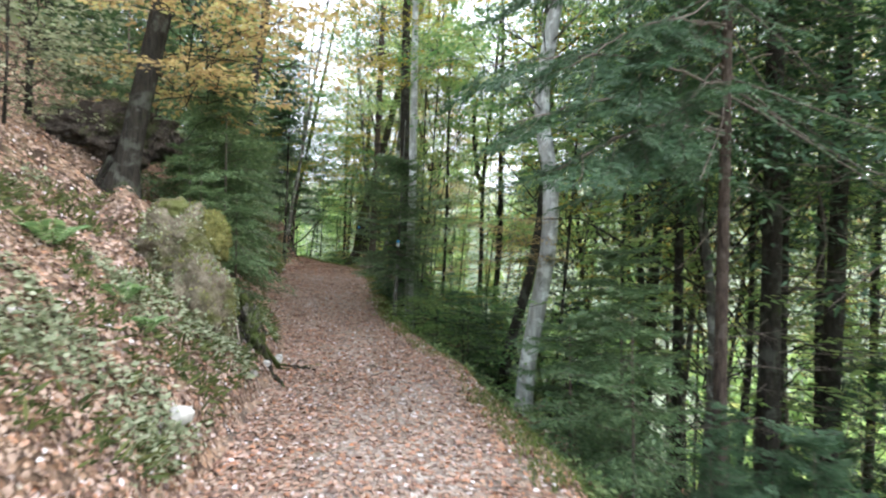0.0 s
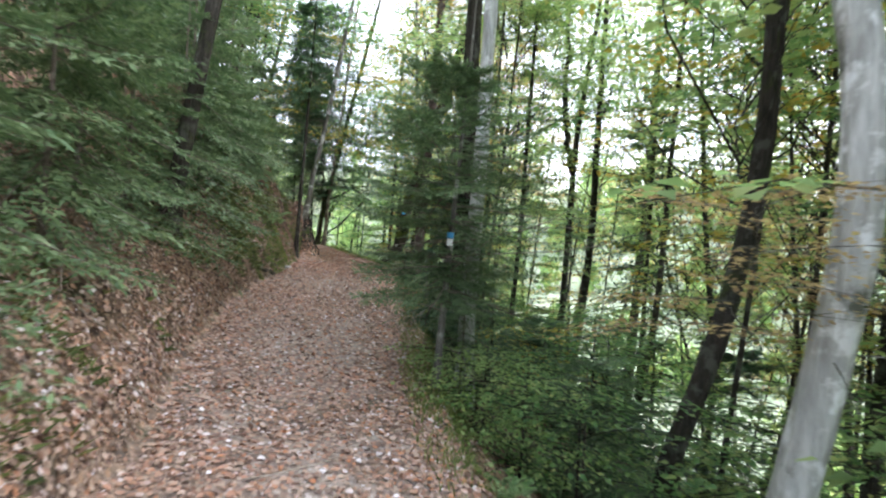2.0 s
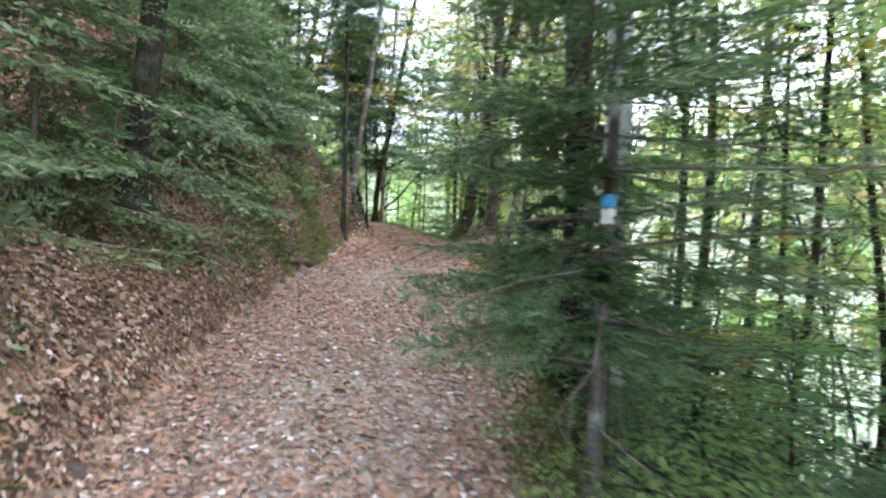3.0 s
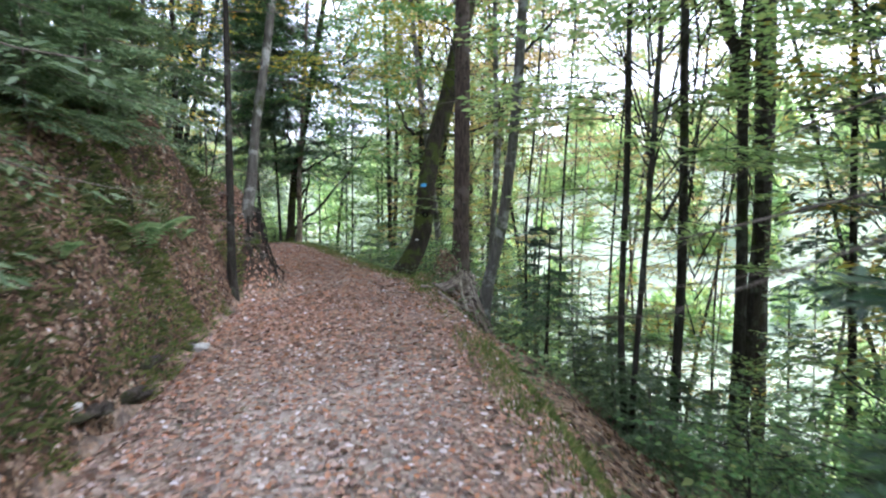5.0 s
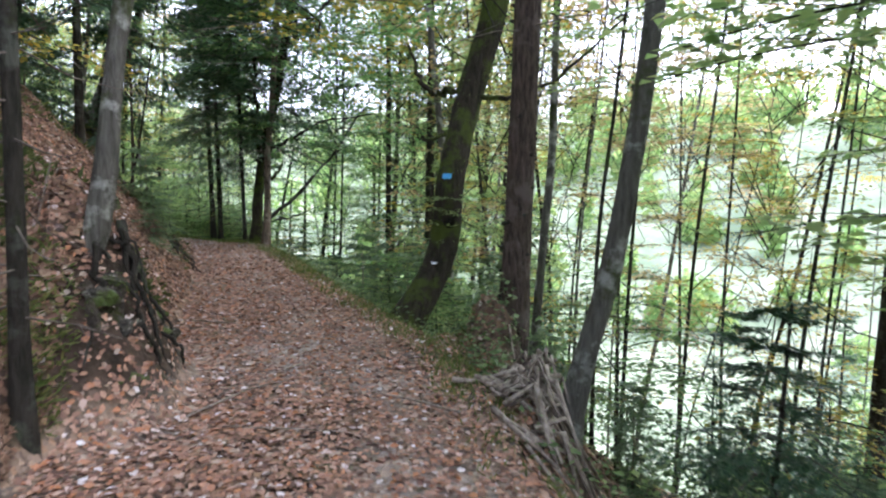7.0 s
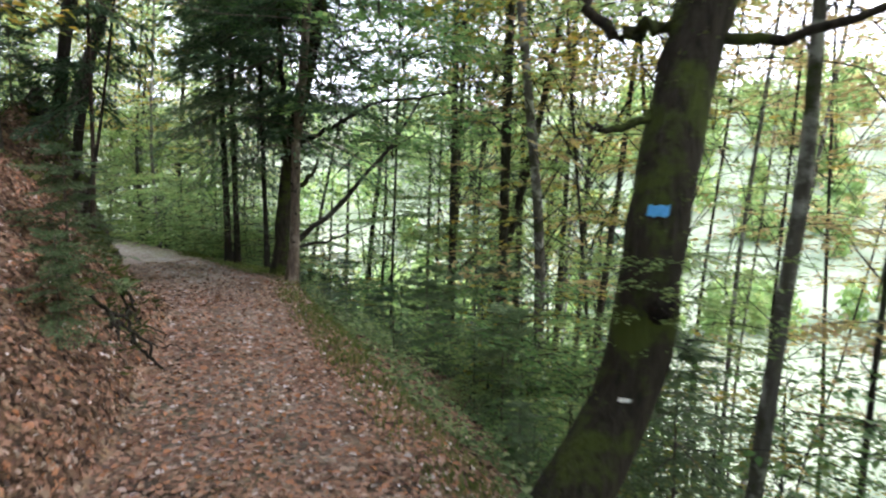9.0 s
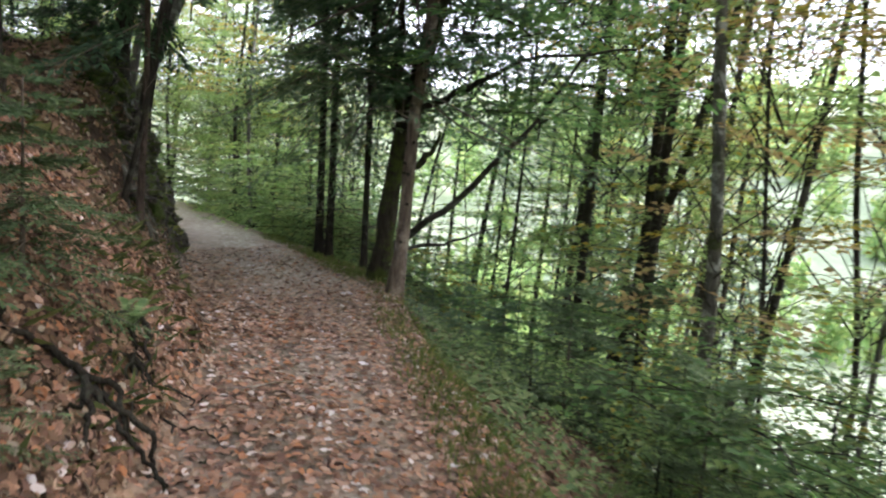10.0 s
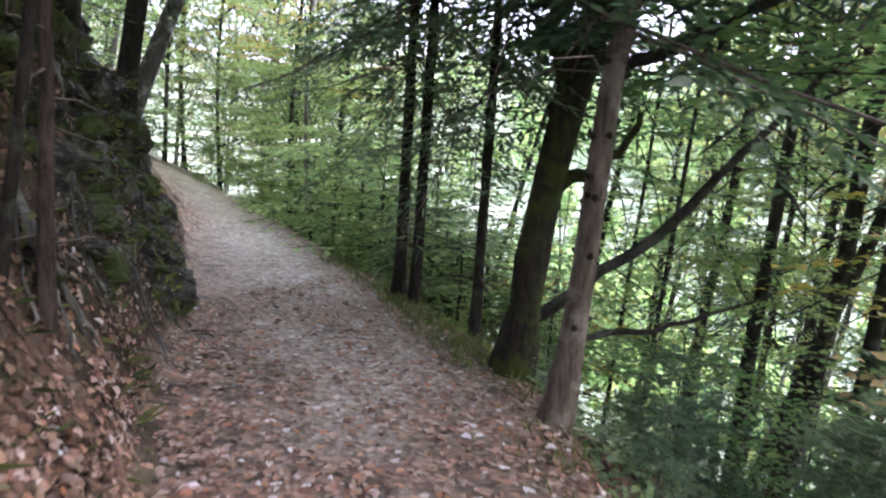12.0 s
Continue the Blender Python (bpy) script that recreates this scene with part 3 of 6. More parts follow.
# ---- ground sheet, leaf litter, verge ----
def spread(lo, hi, step, far_lo, far_hi, grow=1.22):
    """Even steps in the middle, growing steps out to the horizon."""
    v = list(np.arange(lo, hi, step))
    s, x = step, v[-1]
    while x < far_hi:
        s *= grow
        x += s
        v.append(x)
    s, x = step, v[0]
    while x > far_lo:
        s *= grow
        x -= s
        v.insert(0, x)
    return np.array(v)


def tread_at(x, y):
    """How far the leaves are trodden away: most along the middle, and more beyond the rock."""
    off, half, *_ = along(x, y)
    share = np.clip(1.25 - np.abs(off) / np.maximum(half, 0.3), 0, 1)
    return share * np.clip(0.34 + 0.5 * rough(x, y, 1.3, 91) + 0.35 * rough(x, y, 0.35, 92) + 0.7 * np.clip((y - 25.5) / 2.5, 0, 1), 0.0, 1.0)


def build_ground():
    xs, ys = spread(-11.5, 4.0, 0.09, -900, 900), spread(0.5, 31.0, 0.09, -900, 1100)
    gx, gy = np.meshgrid(xs, ys)
    z = height(gx.ravel(), gy.ravel())
    nx, ny = len(xs), len(ys)
    v = np.column_stack([gx.ravel(), gy.ravel(), z])
    i = (np.arange(ny - 1)[:, None] * nx + np.arange(nx - 1)[None]).ravel()
    f = np.stack([i, i + 1, i + nx + 1, i + nx], 1)
    me = bpy.data.meshes.new("ground")
    me.vertices.add(len(v))
    me.vertices.foreach_set("co", v.astype(np.float32).ravel())
    me.loops.add(f.size)
    me.loops.foreach_set("vertex_index", f.astype(np.int32).ravel())
    me.polygons.add(len(f))
    me.polygons.foreach_set("loop_start", np.arange(0, f.size, 4, dtype=np.int32))
    me.polygons.foreach_set("use_smooth", np.ones(len(f), dtype=bool))
    me.update(calc_edges=True)
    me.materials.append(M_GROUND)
    me.attributes.new("tread", "FLOAT", "POINT").data.foreach_set("value", tread_at(gx.ravel(), gy.ravel()).astype(np.float32))
    return tagged(new("ground", me), "steep forest floor covered in brown leaf litter", "ground", kind="structure")


def normals(x, y, e=0.05):
    hx = (height(x + e, y) - height(x - e, y)) / (2 * e)
    hy = (height(x, y + e) - height(x, y - e)) / (2 * e)
    return unit(np.column_stack([-hx, -hy, np.ones(len(x))]))


def scatter(count, keep, box, seed):
    """Random places of the plan, kept by a share that depends on the offset from the path."""
    k = np.random.default_rng(seed)
    x, y = k.uniform(box[0], box[1], count), k.uniform(box[2], box[3], count)
    off, half, *_ = along(x, y)
    ok = k.random(count) < keep(x, y, off, half)
    return x[ok], y[ok], k


def beside(count, side, lo, hi, seed, y0=1.0, y1=31.0):
    """Random places between lo and hi metres beyond one edge of the path."""
    k = np.random.default_rng(seed)
    y = k.uniform(y0, y1, count)
    c = 0 if side > 0 else 2
    ex = np.interp(y, _ST[:, c + 1], _ST[:, c])
    slope = np.interp(y + 0.4, _ST[:, c + 1], _ST[:, c]) - np.interp(y - 0.4, _ST[:, c + 1], _ST[:, c])
    out = k.uniform(lo, hi, count)
    n = np.hypot(0.8, slope)
    # the outward direction is square to the edge
    return ex - side * out * 0.8 / n, y + side * out * slope / n, out, k


def lay_leaves(name, x, y, k, size, material, label, tilt=0.24, lift=0.018):
    n = len(x)
    nor = normals(x, y)
    up = unit(nor + k.normal(0, tilt, (n, 3)))
    a = k.uniform(0, 2 * math.pi, n)
    way = np.column_stack([np.cos(a), np.sin(a), np.zeros(n)])
    way = unit(way - nor * (way * nor).sum(1)[:, None])
    z = height(x, y) + k.uniform(0.003, lift, n)
    ln = k.uniform(size[0], size[1], n)
    me = leaf_mesh(name, np.column_stack([x, y, z]) - way * (ln / 2)[:, None], way, up, ln, ln * k.uniform(0.5, 0.75, n), k.uniform(-0.25, 0.35, n), six=True)
    ob = part(name, me, material)
    return tagged(ob, label, "fallen leaves", kind="stuff")


ground = build_ground()

near = (-9.5, 1.6, 0.5, 30.5)
x, y, k = scatter(620000, lambda x, y, off, half: np.where(np.abs(off) < half + 0.3, 0.85, 0.0) * (1 - 0.62 * tread_at(x, y)) * np.where(y > 26.5, 0.6, 1.0), near, 1)
fresh = k.random(len(x)) < np.clip((y - 13.0) / 6.0, 0.42, 0.85) * np.clip((27.5 - y) / 3.0, 0.3, 1)
lay_leaves("path_leaf_litter", x[~fresh], y[~fresh], k, (0.027, 0.058), M_LITTER, "brown and tan fallen beech leaves covering the path")
lay_leaves("fresh_path_leaf_litter", x[fresh], y[fresh], k, (0.027, 0.058), M_LITTER_ORANGE, "orange brown fallen beech leaves covering the path")
x, y, k = scatter(800000, lambda x, y, off, half: np.where((off > half) & (off < half + 2.6), np.clip(0.48 + 0.20 * ((y > 20) | (off < half + 0.9)) + 0.36 * rough(x, y, 0.9, 21) + 0.2 * rough(x, y, 0.3, 23), 0.2, 0.95) * np.clip(1.35 - 0.45 * (along(x, y)[3] - 0.3), 0.7, 1) * np.where(((x + 2.2) / 0.42) ** 2 + ((y - 6.0) / 0.6) ** 2 < 1, 0.25, 1), 0.0), (-12.0, 0.0, 0.0, 30.0), 2)
early = k.random(len(x)) < np.clip((12.5 - y) / 4.5, 0, 0.6)
lay_leaves("bank_leaf_litter", x[~early], y[~early], k, (0.03, 0.06), M_LITTER_RED, "reddish brown fallen leaves lying on the bank", 0.35, 0.03)
lay_leaves("pale_bank_leaf_litter", x[early], y[early], k, (0.03, 0.06), M_LITTER, "pale grey brown fallen leaves lying on the bank", 0.35, 0.03)
x, y, out, k = beside(80000, 1, 0.0, 1.7, 27, 12.5, 25.5)
ok = k.random(len(x)) < np.clip(0.72 + 0.4 * rough(x, y, 0.7, 24) + 0.3 * rough(x, y, 0.25, 25) - 0.75 * np.clip(out - 0.3, 0, 1) * (y < 21) * (y > 15.8), 0.05, 1)
upper = ok & (k.random(len(x)) < np.clip((y - 19.0) / 3.0, 0, 0.6))
lay_leaves("steep_bank_leaf_litter", x[ok & ~upper], y[ok & ~upper], k, (0.03, 0.062), M_LITTER_RED, "reddish brown leaves clinging to the steep bank", 0.35, 0.03)
lay_leaves("fresh_bank_leaf_litter", x[upper], y[upper], k, (0.03, 0.062), M_LITTER_ORANGE, "orange brown fallen leaves clinging to the bank", 0.35, 0.03)
x, y, k = scatter(420000, lambda x, y, off, half: np.where((off < -half) & (off > -half - 2.2), np.clip(0.32 + 0.3 * rough(x, y, 0.8, 22), 0.0, 0.7), 0.0), (-9.0, 5.0, 0.0, 30.0), 3)
lay_leaves("slope_leaf_litter", x, y, k, (0.04, 0.08), M_LITTER_RED, "brown fallen leaves on the slope below the path", 0.45, 0.03)


def blades(name, x, y, k, lengths, share, droop, material, label, category, lift=-0.01, spread_by=0.5):
    n = len(x)
    way = unit(normals(x, y) + k.normal(0, spread_by, (n, 3)) + (0, 0, droop))
    ln = k.uniform(*lengths, n)
    a = k.uniform(0, 6.28, n)
    up = np.column_stack([np.cos(a), np.sin(a), 0.3 * np.ones(n)])
    me = leaf_mesh(name, np.column_stack([x, y, height(x, y) + lift]), way, up, ln, ln * share, 0.1)
    return tagged(part(name, me, material), label, category, kind="stuff")


def herbs(name, x, y, k, lengths, tall, label, material=M_HERB):
    n = len(x)
    way = unit(np.column_stack([k.normal(0, 1, n), k.normal(0, 1, n), k.uniform(-0.2, 0.5, n)]))
    up = unit(normals(x, y) * 0.6 + (0, 0, 0.6) + k.normal(0, 0.3, (n, 3)))
    ln = k.uniform(*lengths, n)
    z = height(x, y) + 0.015 + k.random(n) ** 2 * tall
    me = leaf_mesh(name, np.column_stack([x, y, z]), way, up, ln, ln * 0.65, 0.15)
    return tagged(part(name, me, material), label, "herbs", kind="stuff")


# short grass along the outer edge of the path
x, y, out, k = beside(120000, -1, -0.30, 0.32, 4)
ok = k.random(len(x)) < np.clip(0.55 + 0.7 * rough(x, y, 1.1, 41) + 0.5 * rough(x, y, 0.2, 42), 0.05, 1) * np.clip(1.15 - np.abs(out - 0.02) / 0.32, 0, 1)
blades("grass", x[ok], y[ok], k, (0.03, 0.10), 0.10, 0.1, M_GRASS, "short green grass along the edge of the path", "grass")
# moss and hanging grass on the steep face of the bank
x, y, out, k = beside(260000, 1, 0.1, 2.1, 6, 2.0, 29.0)
ok = k.random(len(x)) < np.clip(rough(x, y, 0.55, 71) * 1.3 + rough(x, y, 0.17, 72) * 0.7 - 0.05 + (0.55 * (out > 0.45) - 0.2 * (out < 0.35)) * (y > 15.8) * (y < 20.8), 0, 1) * np.clip(0.25 + (along(x, y)[3] - 0.3) * 1.3, 0.2, 1)
blades("bank_moss", x[ok], y[ok], k, (0.03, 0.13), 0.2, -0.4, M_MOSS, "dark green moss and hanging grass on the bank", "moss", -0.005, 0.6)
# olive grass and moss growing through the leaves low on the bank
x, y, out, k = beside(62000, 1, 0.0, 1.5, 8, 15.2, 20.8)
ok = k.random(len(x)) < np.clip(rough(x, y, 0.5, 74) * 1.6 + rough(x, y, 0.14, 75) * 0.8 - 0.3 + 0.4 * (out < 0.3) * (y > 17.2), 0, 1)
blades("bank_grass", x[ok], y[ok], k, (0.03, 0.09), 0.16, 0.1, M_GRASS, "olive grass and moss growing through leaves on the bank", "grass", 0.012, 0.8)
# thick moss on the old mound at the start
x, y, out, k = beside(60000, 1, 0.1, 1.3, 16, 5.2, 6.8)
ok = (((x + 2.3) / 0.5) ** 2 + ((y - 5.6) / 0.6) ** 2 < k.uniform(0.3, 1.2, len(x))) & (rough(x, y, 0.16, 73) > 0.05)
blades("mound_moss", x[ok], y[ok], k, (0.015, 0.045), 0.35, -0.2, M_MOSS_PALE, "thick yellow green moss on the old mound", "moss", -0.005, 0.6)
# low herbs on the first stretch of the bank and below the outer edge
x, y, out, k = beside(110000, 1, 0.05, 2.4, 5, 1.0, 7.4)
ok = k.random(len(x)) < np.clip(-0.32 + rough(x, y, 0.6, 61) * 0.8 + rough(x, y, 0.2, 62) * 0.5 + 0.35 * np.exp(-((x + 2.1) / 0.5) ** 2 - ((y - 5.1) / 0.8) ** 2), 0, 1)
herbs("bank_herbs", x[ok], y[ok], k, (0.025, 0.065), 0.10, "low pale green herbs growing on the bank")
x, y, out, k = beside(170000, -1, 0.1, 3.0, 7)
ok = k.random(len(x)) < np.clip(rough(x, y, 0.7, 81) * 0.9 + rough(x, y, 0.25, 82) * 0.4 + 0.3 * (out < 1.3), 0, 1)
herbs("slope_herbs", x[ok], y[ok], k, (0.03, 0.075), 0.26, "low green plants on the slope below the path", M_VERGE)



# ---- trees ----
BEECH = [beech_crown(100 + i, lo, hi, r, n, 1.45) for i, (lo, hi, r, n) in enumerate([(0.5, 6.5, 2.1, 34), (1.2, 9.0, 2.5, 40), (0.3, 4.2, 1.6, 26), (2.5, 11.0, 2.6, 40)])]
WOOD = [beech_crown(150 + i, lo, hi, r, n, 1.85, 0.5, 1.0, False, 2) for i, (lo, hi, r, n) in enumerate([(0.3, 6.0, 2.3, 30), (0.5, 7.5, 2.7, 36), (0.0, 5.0, 2.0, 26)])]
SAPLING = [beech_crown(200 + i, 0.15, h, r, n, 1.15, 0.5, 0.7) for i, (h, r, n) in enumerate([(1.5, 1.0, 14), (2.2, 1.2, 18)])]
SPRUCE_YOUNG = [spruce_crown(300 + i, 0.15, h, r, w, p, needle=1.35) for i, (h, r, w, p) in enumerate([(2.6, 1.1, 12, 5), (3.6, 1.3, 13, 5), (1.7, 0.9, 8, 5)])]
SPRUCE_TALL = [spruce_crown(400 + i, lo, h, r, w, p, needle=3.4, every=3) for i, (lo, h, r, w, p) in enumerate([(2.0, 11.0, 2.1, 19, 5), (1.0, 9.0, 1.8, 17, 5)])]

SPARSE = [beech_crown(180 + i, 0.3, 5.5, 1.7, 13, 1.25, 0.4) for i in range(2)]
SPRUCE_FAR = [spruce_crown(450 + i, 0.6, 10.0, 2.0, 18, 5, needle=4.2, every=4) for i in range(2)]

COPIES = {}


def copied(me, mat):
    if (me.name, mat.name) not in COPIES:
        c = me.copy()
        c.materials.clear()
        c.materials.append(mat)
        COPIES[(me.name, mat.name)] = c
    return COPIES[(me.name, mat.name)]


def crowned(tree, crown, leaf_mat, bark, scale=1.0, turn=0.0, up=0.0, at=(0, 0)):
    """Hang a shared crown on a tree."""
    for name, me, mat in (("crown", crown[0], leaf_mat), ("branchwork", crown[1], bark)):
        ob = part(name, copied(me, mat), mat, tree)
        tagged(ob, kind="stuff")
        ob.matrix_basis = pose(at[0], at[1], up, 0, 0, turn) @ Matrix.Scale(scale, 4)


def stem(name, x, y, knots, top, dia, bark, label, category="tree", flare=1.6, knobs=0.05, sides=10, group="", taper=0.45, steps=26, deep=0.35):
    """A tree with its own trunk; the knots are (world height, x, y)."""
    z = ground_z(x, y)
    t = thing(name, (x, y, z), label, category, group)
    k = [(h - z, kx - x, ky - y) for h, kx, ky in knots]
    pts, r = trunk_line(k, top, dia, flare, steps, taper, deep)
    s = Soup()
    s.tube(pts, r, sides, knobs, int(abs(x * 91 + y * 37)) + 1)
    part("trunk", s.mesh("trunk"), bark, t)
    return t, pts


def limb(tree, line, r0, bark, sides=6, name="limb"):
    s = Soup()
    line = np.asarray(line, float)
    u = np.linspace(0, 1, len(line))
    f = np.linspace(0, 1, len(line) * 4)
    fine = np.column_stack([np.interp(f, u, line[:, c]) for c in range(3)])
    fine[1:-1] += np.random.default_rng(int(r0 * 1e4) + len(line)).normal(0, r0 * 0.35, (len(fine) - 2, 3))
    s.tube(fine, np.linspace(r0, r0 * 0.3, len(fine)), sides, 0.08, 3)
    return part(name, s.mesh(name), bark, tree)


def on_line(pts, h):
    return np.array([np.interp(h, pts[:, 2], pts[:, c]) for c in range(3)])


def twig_fan(tree, pts, lo, hi, count, reach, seed, material=None, droop=-0.1, radius=0.006, name="dead_twig_work"):
    """Bare dead twigs round a trunk."""
    k = np.random.default_rng(seed)
    s = Soup()
    for i in range(count):
        b = on_line(pts, k.uniform(lo, hi))
        a, ln = k.uniform(0, 6.28), reach * k.uniform(0.35, 1.0)
        d = np.array([math.cos(a), math.sin(a), k.normal(droop, 0.15)])
        line = [b, b + d * ln * 0.5 + k.normal(0, 0.03, 3) * ln, b + d * ln + np.array([0, 0, droop * ln * 0.5]) + k.normal(0, 0.05, 3) * ln]
        s.tube(line, [radius, radius * 0.7, radius * 0.3], 4, cap=False)
        for j in range(2):
            q = line[1] + (line[2] - line[1]) * k.random()
            s.tube([q, q + (d + k.normal(0, 0.6, 3)) * ln * 0.25], [radius * 0.5, radius * 0.2], 3, cap=False)
    tagged(part(name, s.mesh(name), material or M_TWIG, tree), kind="stuff")


def branch_scars(tree, pts, lo, hi, count, radius, seed):
    """Short stubs of broken branches standing out of a trunk."""
    k = np.random.default_rng(seed)
    s = Soup()
    for i in range(count):
        b = on_line(pts, lo + (hi - lo) * (i // 4 * 4 / count) + k.normal(0, 0.07))
        a = k.uniform(0, 6.28)
        d = np.array([math.cos(a), math.sin(a), 0.25])
        ln = k.uniform(0.012, 0.035) if k.random() < 0.9 else 0.06
        s.tube([b + d * radius * 0.7, b + d * (radius + ln * 0.5), b + d * (radius + ln)], [0.026, 0.016, 0.009], 6)
    tagged(part("stub_work", s.mesh("stub_work"), M_BARK_DARK, tree), kind="stuff")


def paint_mark(tree, pts, h, toward, w, tall, radius, material, name, label):
    """A painted mark lying on a trunk."""
    a0 = math.atan2(toward[1], toward[0])
    s = Soup()
    v, f = [], []
    n = 7
    half = w / 2 / radius
    for i in range(n):
        a = a0 + (i / (n - 1) - 0.5) * 2 * half
        for dz in (-tall / 2, tall / 2):
            p = on_line(pts, h + dz + 0.1 * tall * math.sin(i * 2.3))
            v.append(p + np.array([math.cos(a), math.sin(a), 0]) * (radius + 0.006))
    for i in range(n - 1):
        f.append((2 * i, 2 * i + 2, 2 * i + 3, 2 * i + 1))
    s.put(v, f)
    return part(name, s.mesh(name), material, tree, label)


def bough(tree, start, end, seed):
    """A drooping spruce bough with needled side branches."""
    k = np.random.default_rng(seed)
    start, end = np.asarray(start, float), np.asarray(end, float)
    line = [start + (end - start) * u + (0, 0, 0.22 * math.sin(math.pi * u)) for u in np.linspace(0, 1, 6)]
    az = math.atan2(end[1] - start[1], end[0] - start[0])
    pieces = []
    for i in range(9):
        u = 0.38 + 0.58 * i / 8
        at = start + (end - start) * u + (0, 0, 0.22 * math.sin(math.pi * u))
        pieces.append(placed(NEEDLES_FINE[i % 3], at, az + (0.75 if i % 2 else -0.75) * (1 - 0.5 * u) + k.normal(0, 0.12), radians(k.uniform(-38, -12)), k.uniform(0.5, 0.85), k.normal(0, 0.3)))
    leaves, twigs = gather(pieces, "bough", 0.2, 0.1, 1.25, 0.5, False)
    wood_part = limb(tree, line, 0.017, M_TWIG, 5, "bough")
    for name, me, mat in (("needles", leaves, M_NEEDLE), ("twigs", twigs, M_TWIG)):
        part(name, me, mat, wood_part)


# trees with a character of their own, along the way
t, p = stem("ash_tree", 1.22, 9.3, [(-1.2, 1.2, 9.3), (-0.31, 1.28, 9.28), (0.83, 1.47, 9.22), (1.64, 1.58, 9.17), (2.39, 1.59, 9.17), (3.53, 1.46, 9.22), (5.1, 1.66, 9.22), (7.0, 1.9, 9.2)], 13, 0.26, M_BARK_PALE, "pale grey smooth-barked tree curving up from below the path", flare=1.3, sides=18, knobs=0.02, taper=0.6, steps=60)
crowned(t, BEECH[3], M_BEECH, M_BARK_GREY, 1.0, 40, 2.0, (0.3, -0.1))
crowned(t, SAPLING[0], M_ORANGE, M_BARK_GREY, 0.6, 70, 2.15, (-0.25, -0.35))
twig_fan(t, p, 1.9, 2.6, 5, 0.8, 5, M_BARK_GREY)

t, p = stem("spruce_tree", -0.85, 10.95, [(0.23, -0.85, 10.95), (1.57, -0.79, 10.95), (3.0, -0.72, 10.95)], 3.5, 0.07, M_BARK_GREY, "young spruce beside the path with a blue trail mark", flare=1.3, knobs=0.06, taper=0.2)
lv = spruce_crown(77, 0.75, 2.8, 1.6, 10, 9, NEEDLES_FINE, needle=1.1, width=0.22, sweep=(-5, 20), gap=((math.pi * 1.02, 0.8, 0.8, 0.4), (math.pi * 1.02, 0.8, 2.6, 0.72), (math.pi * 1.5, 0.85, 1.6, 0.12), (0.0, 0.9, 1.0, 0.4)))
crowned(t, lv, M_NEEDLE_YOUNG, M_TWIG)
twig_fan(t, p, 0.4, 1.5, 14, 0.9, 8)
paint_mark(t, p, 1.33, (-0.3, -1), 0.065, 0.05, 0.034, M_BLUE, "trail_mark", "blue painted trail mark")
paint_mark(t, p, 1.27, (-0.1, -1), 0.05, 0.06, 0.034, M_WHITE, "trail_mark", "white painted trail mark")

t, p = stem("birch_tree", -0.62, 12.45, [(0, -0.66, 12.45), (2.46, -0.63, 12.43), (4.3, -0.62, 12.43)], 12, 0.19, M_BARK_PALE, "slender pale birch behind the young spruce")
crowned(t, BEECH[3], M_YELLOW, M_BARK_GREY, 0.8, 120, 3.0)
t, p = stem("spruce_tree", -0.95, 13.7, [(0.2, -0.9, 13.7), (4.57, -0.88, 13.7)], 13, 0.27, M_BARK_DARK, "tall dark spruce beside the path", taper=0.3)
crowned(t, SPARSE[0], M_YELLOW, M_TWIG, 1.0, 0, 5.0)
crowned(t, spruce_crown(79, 0.4, 2.6, 0.75, 9, 6, needle=1.5), M_NEEDLE, M_TWIG)
twig_fan(t, p, 1.2, 3.5, 16, 1.0, 13)

t, p = stem("beech_tree", 1.05, 11.2, [(-1.32, 1.03, 11.2), (-0.11, 1.24, 11.1), (0.65, 1.46, 11.03), (1.53, 1.65, 10.97), (2.76, 1.79, 10.92), (3.71, 1.81, 10.92)], 12, 0.19, M_BARK_DARK, "dark leaning beech on the slope below the path", taper=0.5)
crowned(t, BEECH[1], M_BEECH, M_BARK_DARK, 0.9, 200, 2.6, (0.6, -0.1))
t, p = stem("beech_tree", 1.1, 21.1, [(-2.4, 1.06, 21.1), (0.53, 1.27, 21.08), (4.21, 1.36, 21.07), (7.93, 1.75, 21.02)], 14, 0.17, M_BARK_DARK, "tall dark forked beech on the slope")
limb(t, [on_line(p, 5.6), on_line(p, 6.6) + (-0.35, 0, 0), on_line(p, 9) + (-0.6, 0, 0), on_line(p, 11) + (-0.9, 0, 0.3)], 0.11, M_BARK_DARK)
crowned(t, BEECH[3], M_BEECH, M_BARK_DARK, 1.0, 20, 4.5, (0.5, 0))
t, p = stem("beech_tree", 4.42, 28.0, [(-5.5, 4.35, 28.0), (0.19, 4.54, 27.99), (5.33, 4.77, 27.95), (10.0, 4.8, 27.95)], 17, 0.36, M_BARK_DARK, "tall dark beech far down the slope")
crowned(t, BEECH[3], M_BEECH, M_BARK_DARK, 1.1, 90, 6.0)
t, p = stem("beech_tree", 4.64, 14.5, [(-3.9, 4.6, 14.5), (-1.13, 4.81, 14.45), (0.49, 4.89, 14.41), (3.79, 5.11, 14.3)], 14, 0.27, M_BARK_DARK, "dark leaning beech on the slope below the path")
crowned(t, BEECH[1], M_BEECH, M_BARK_DARK, 1.1, 150, 3.5, (0.3, 0))
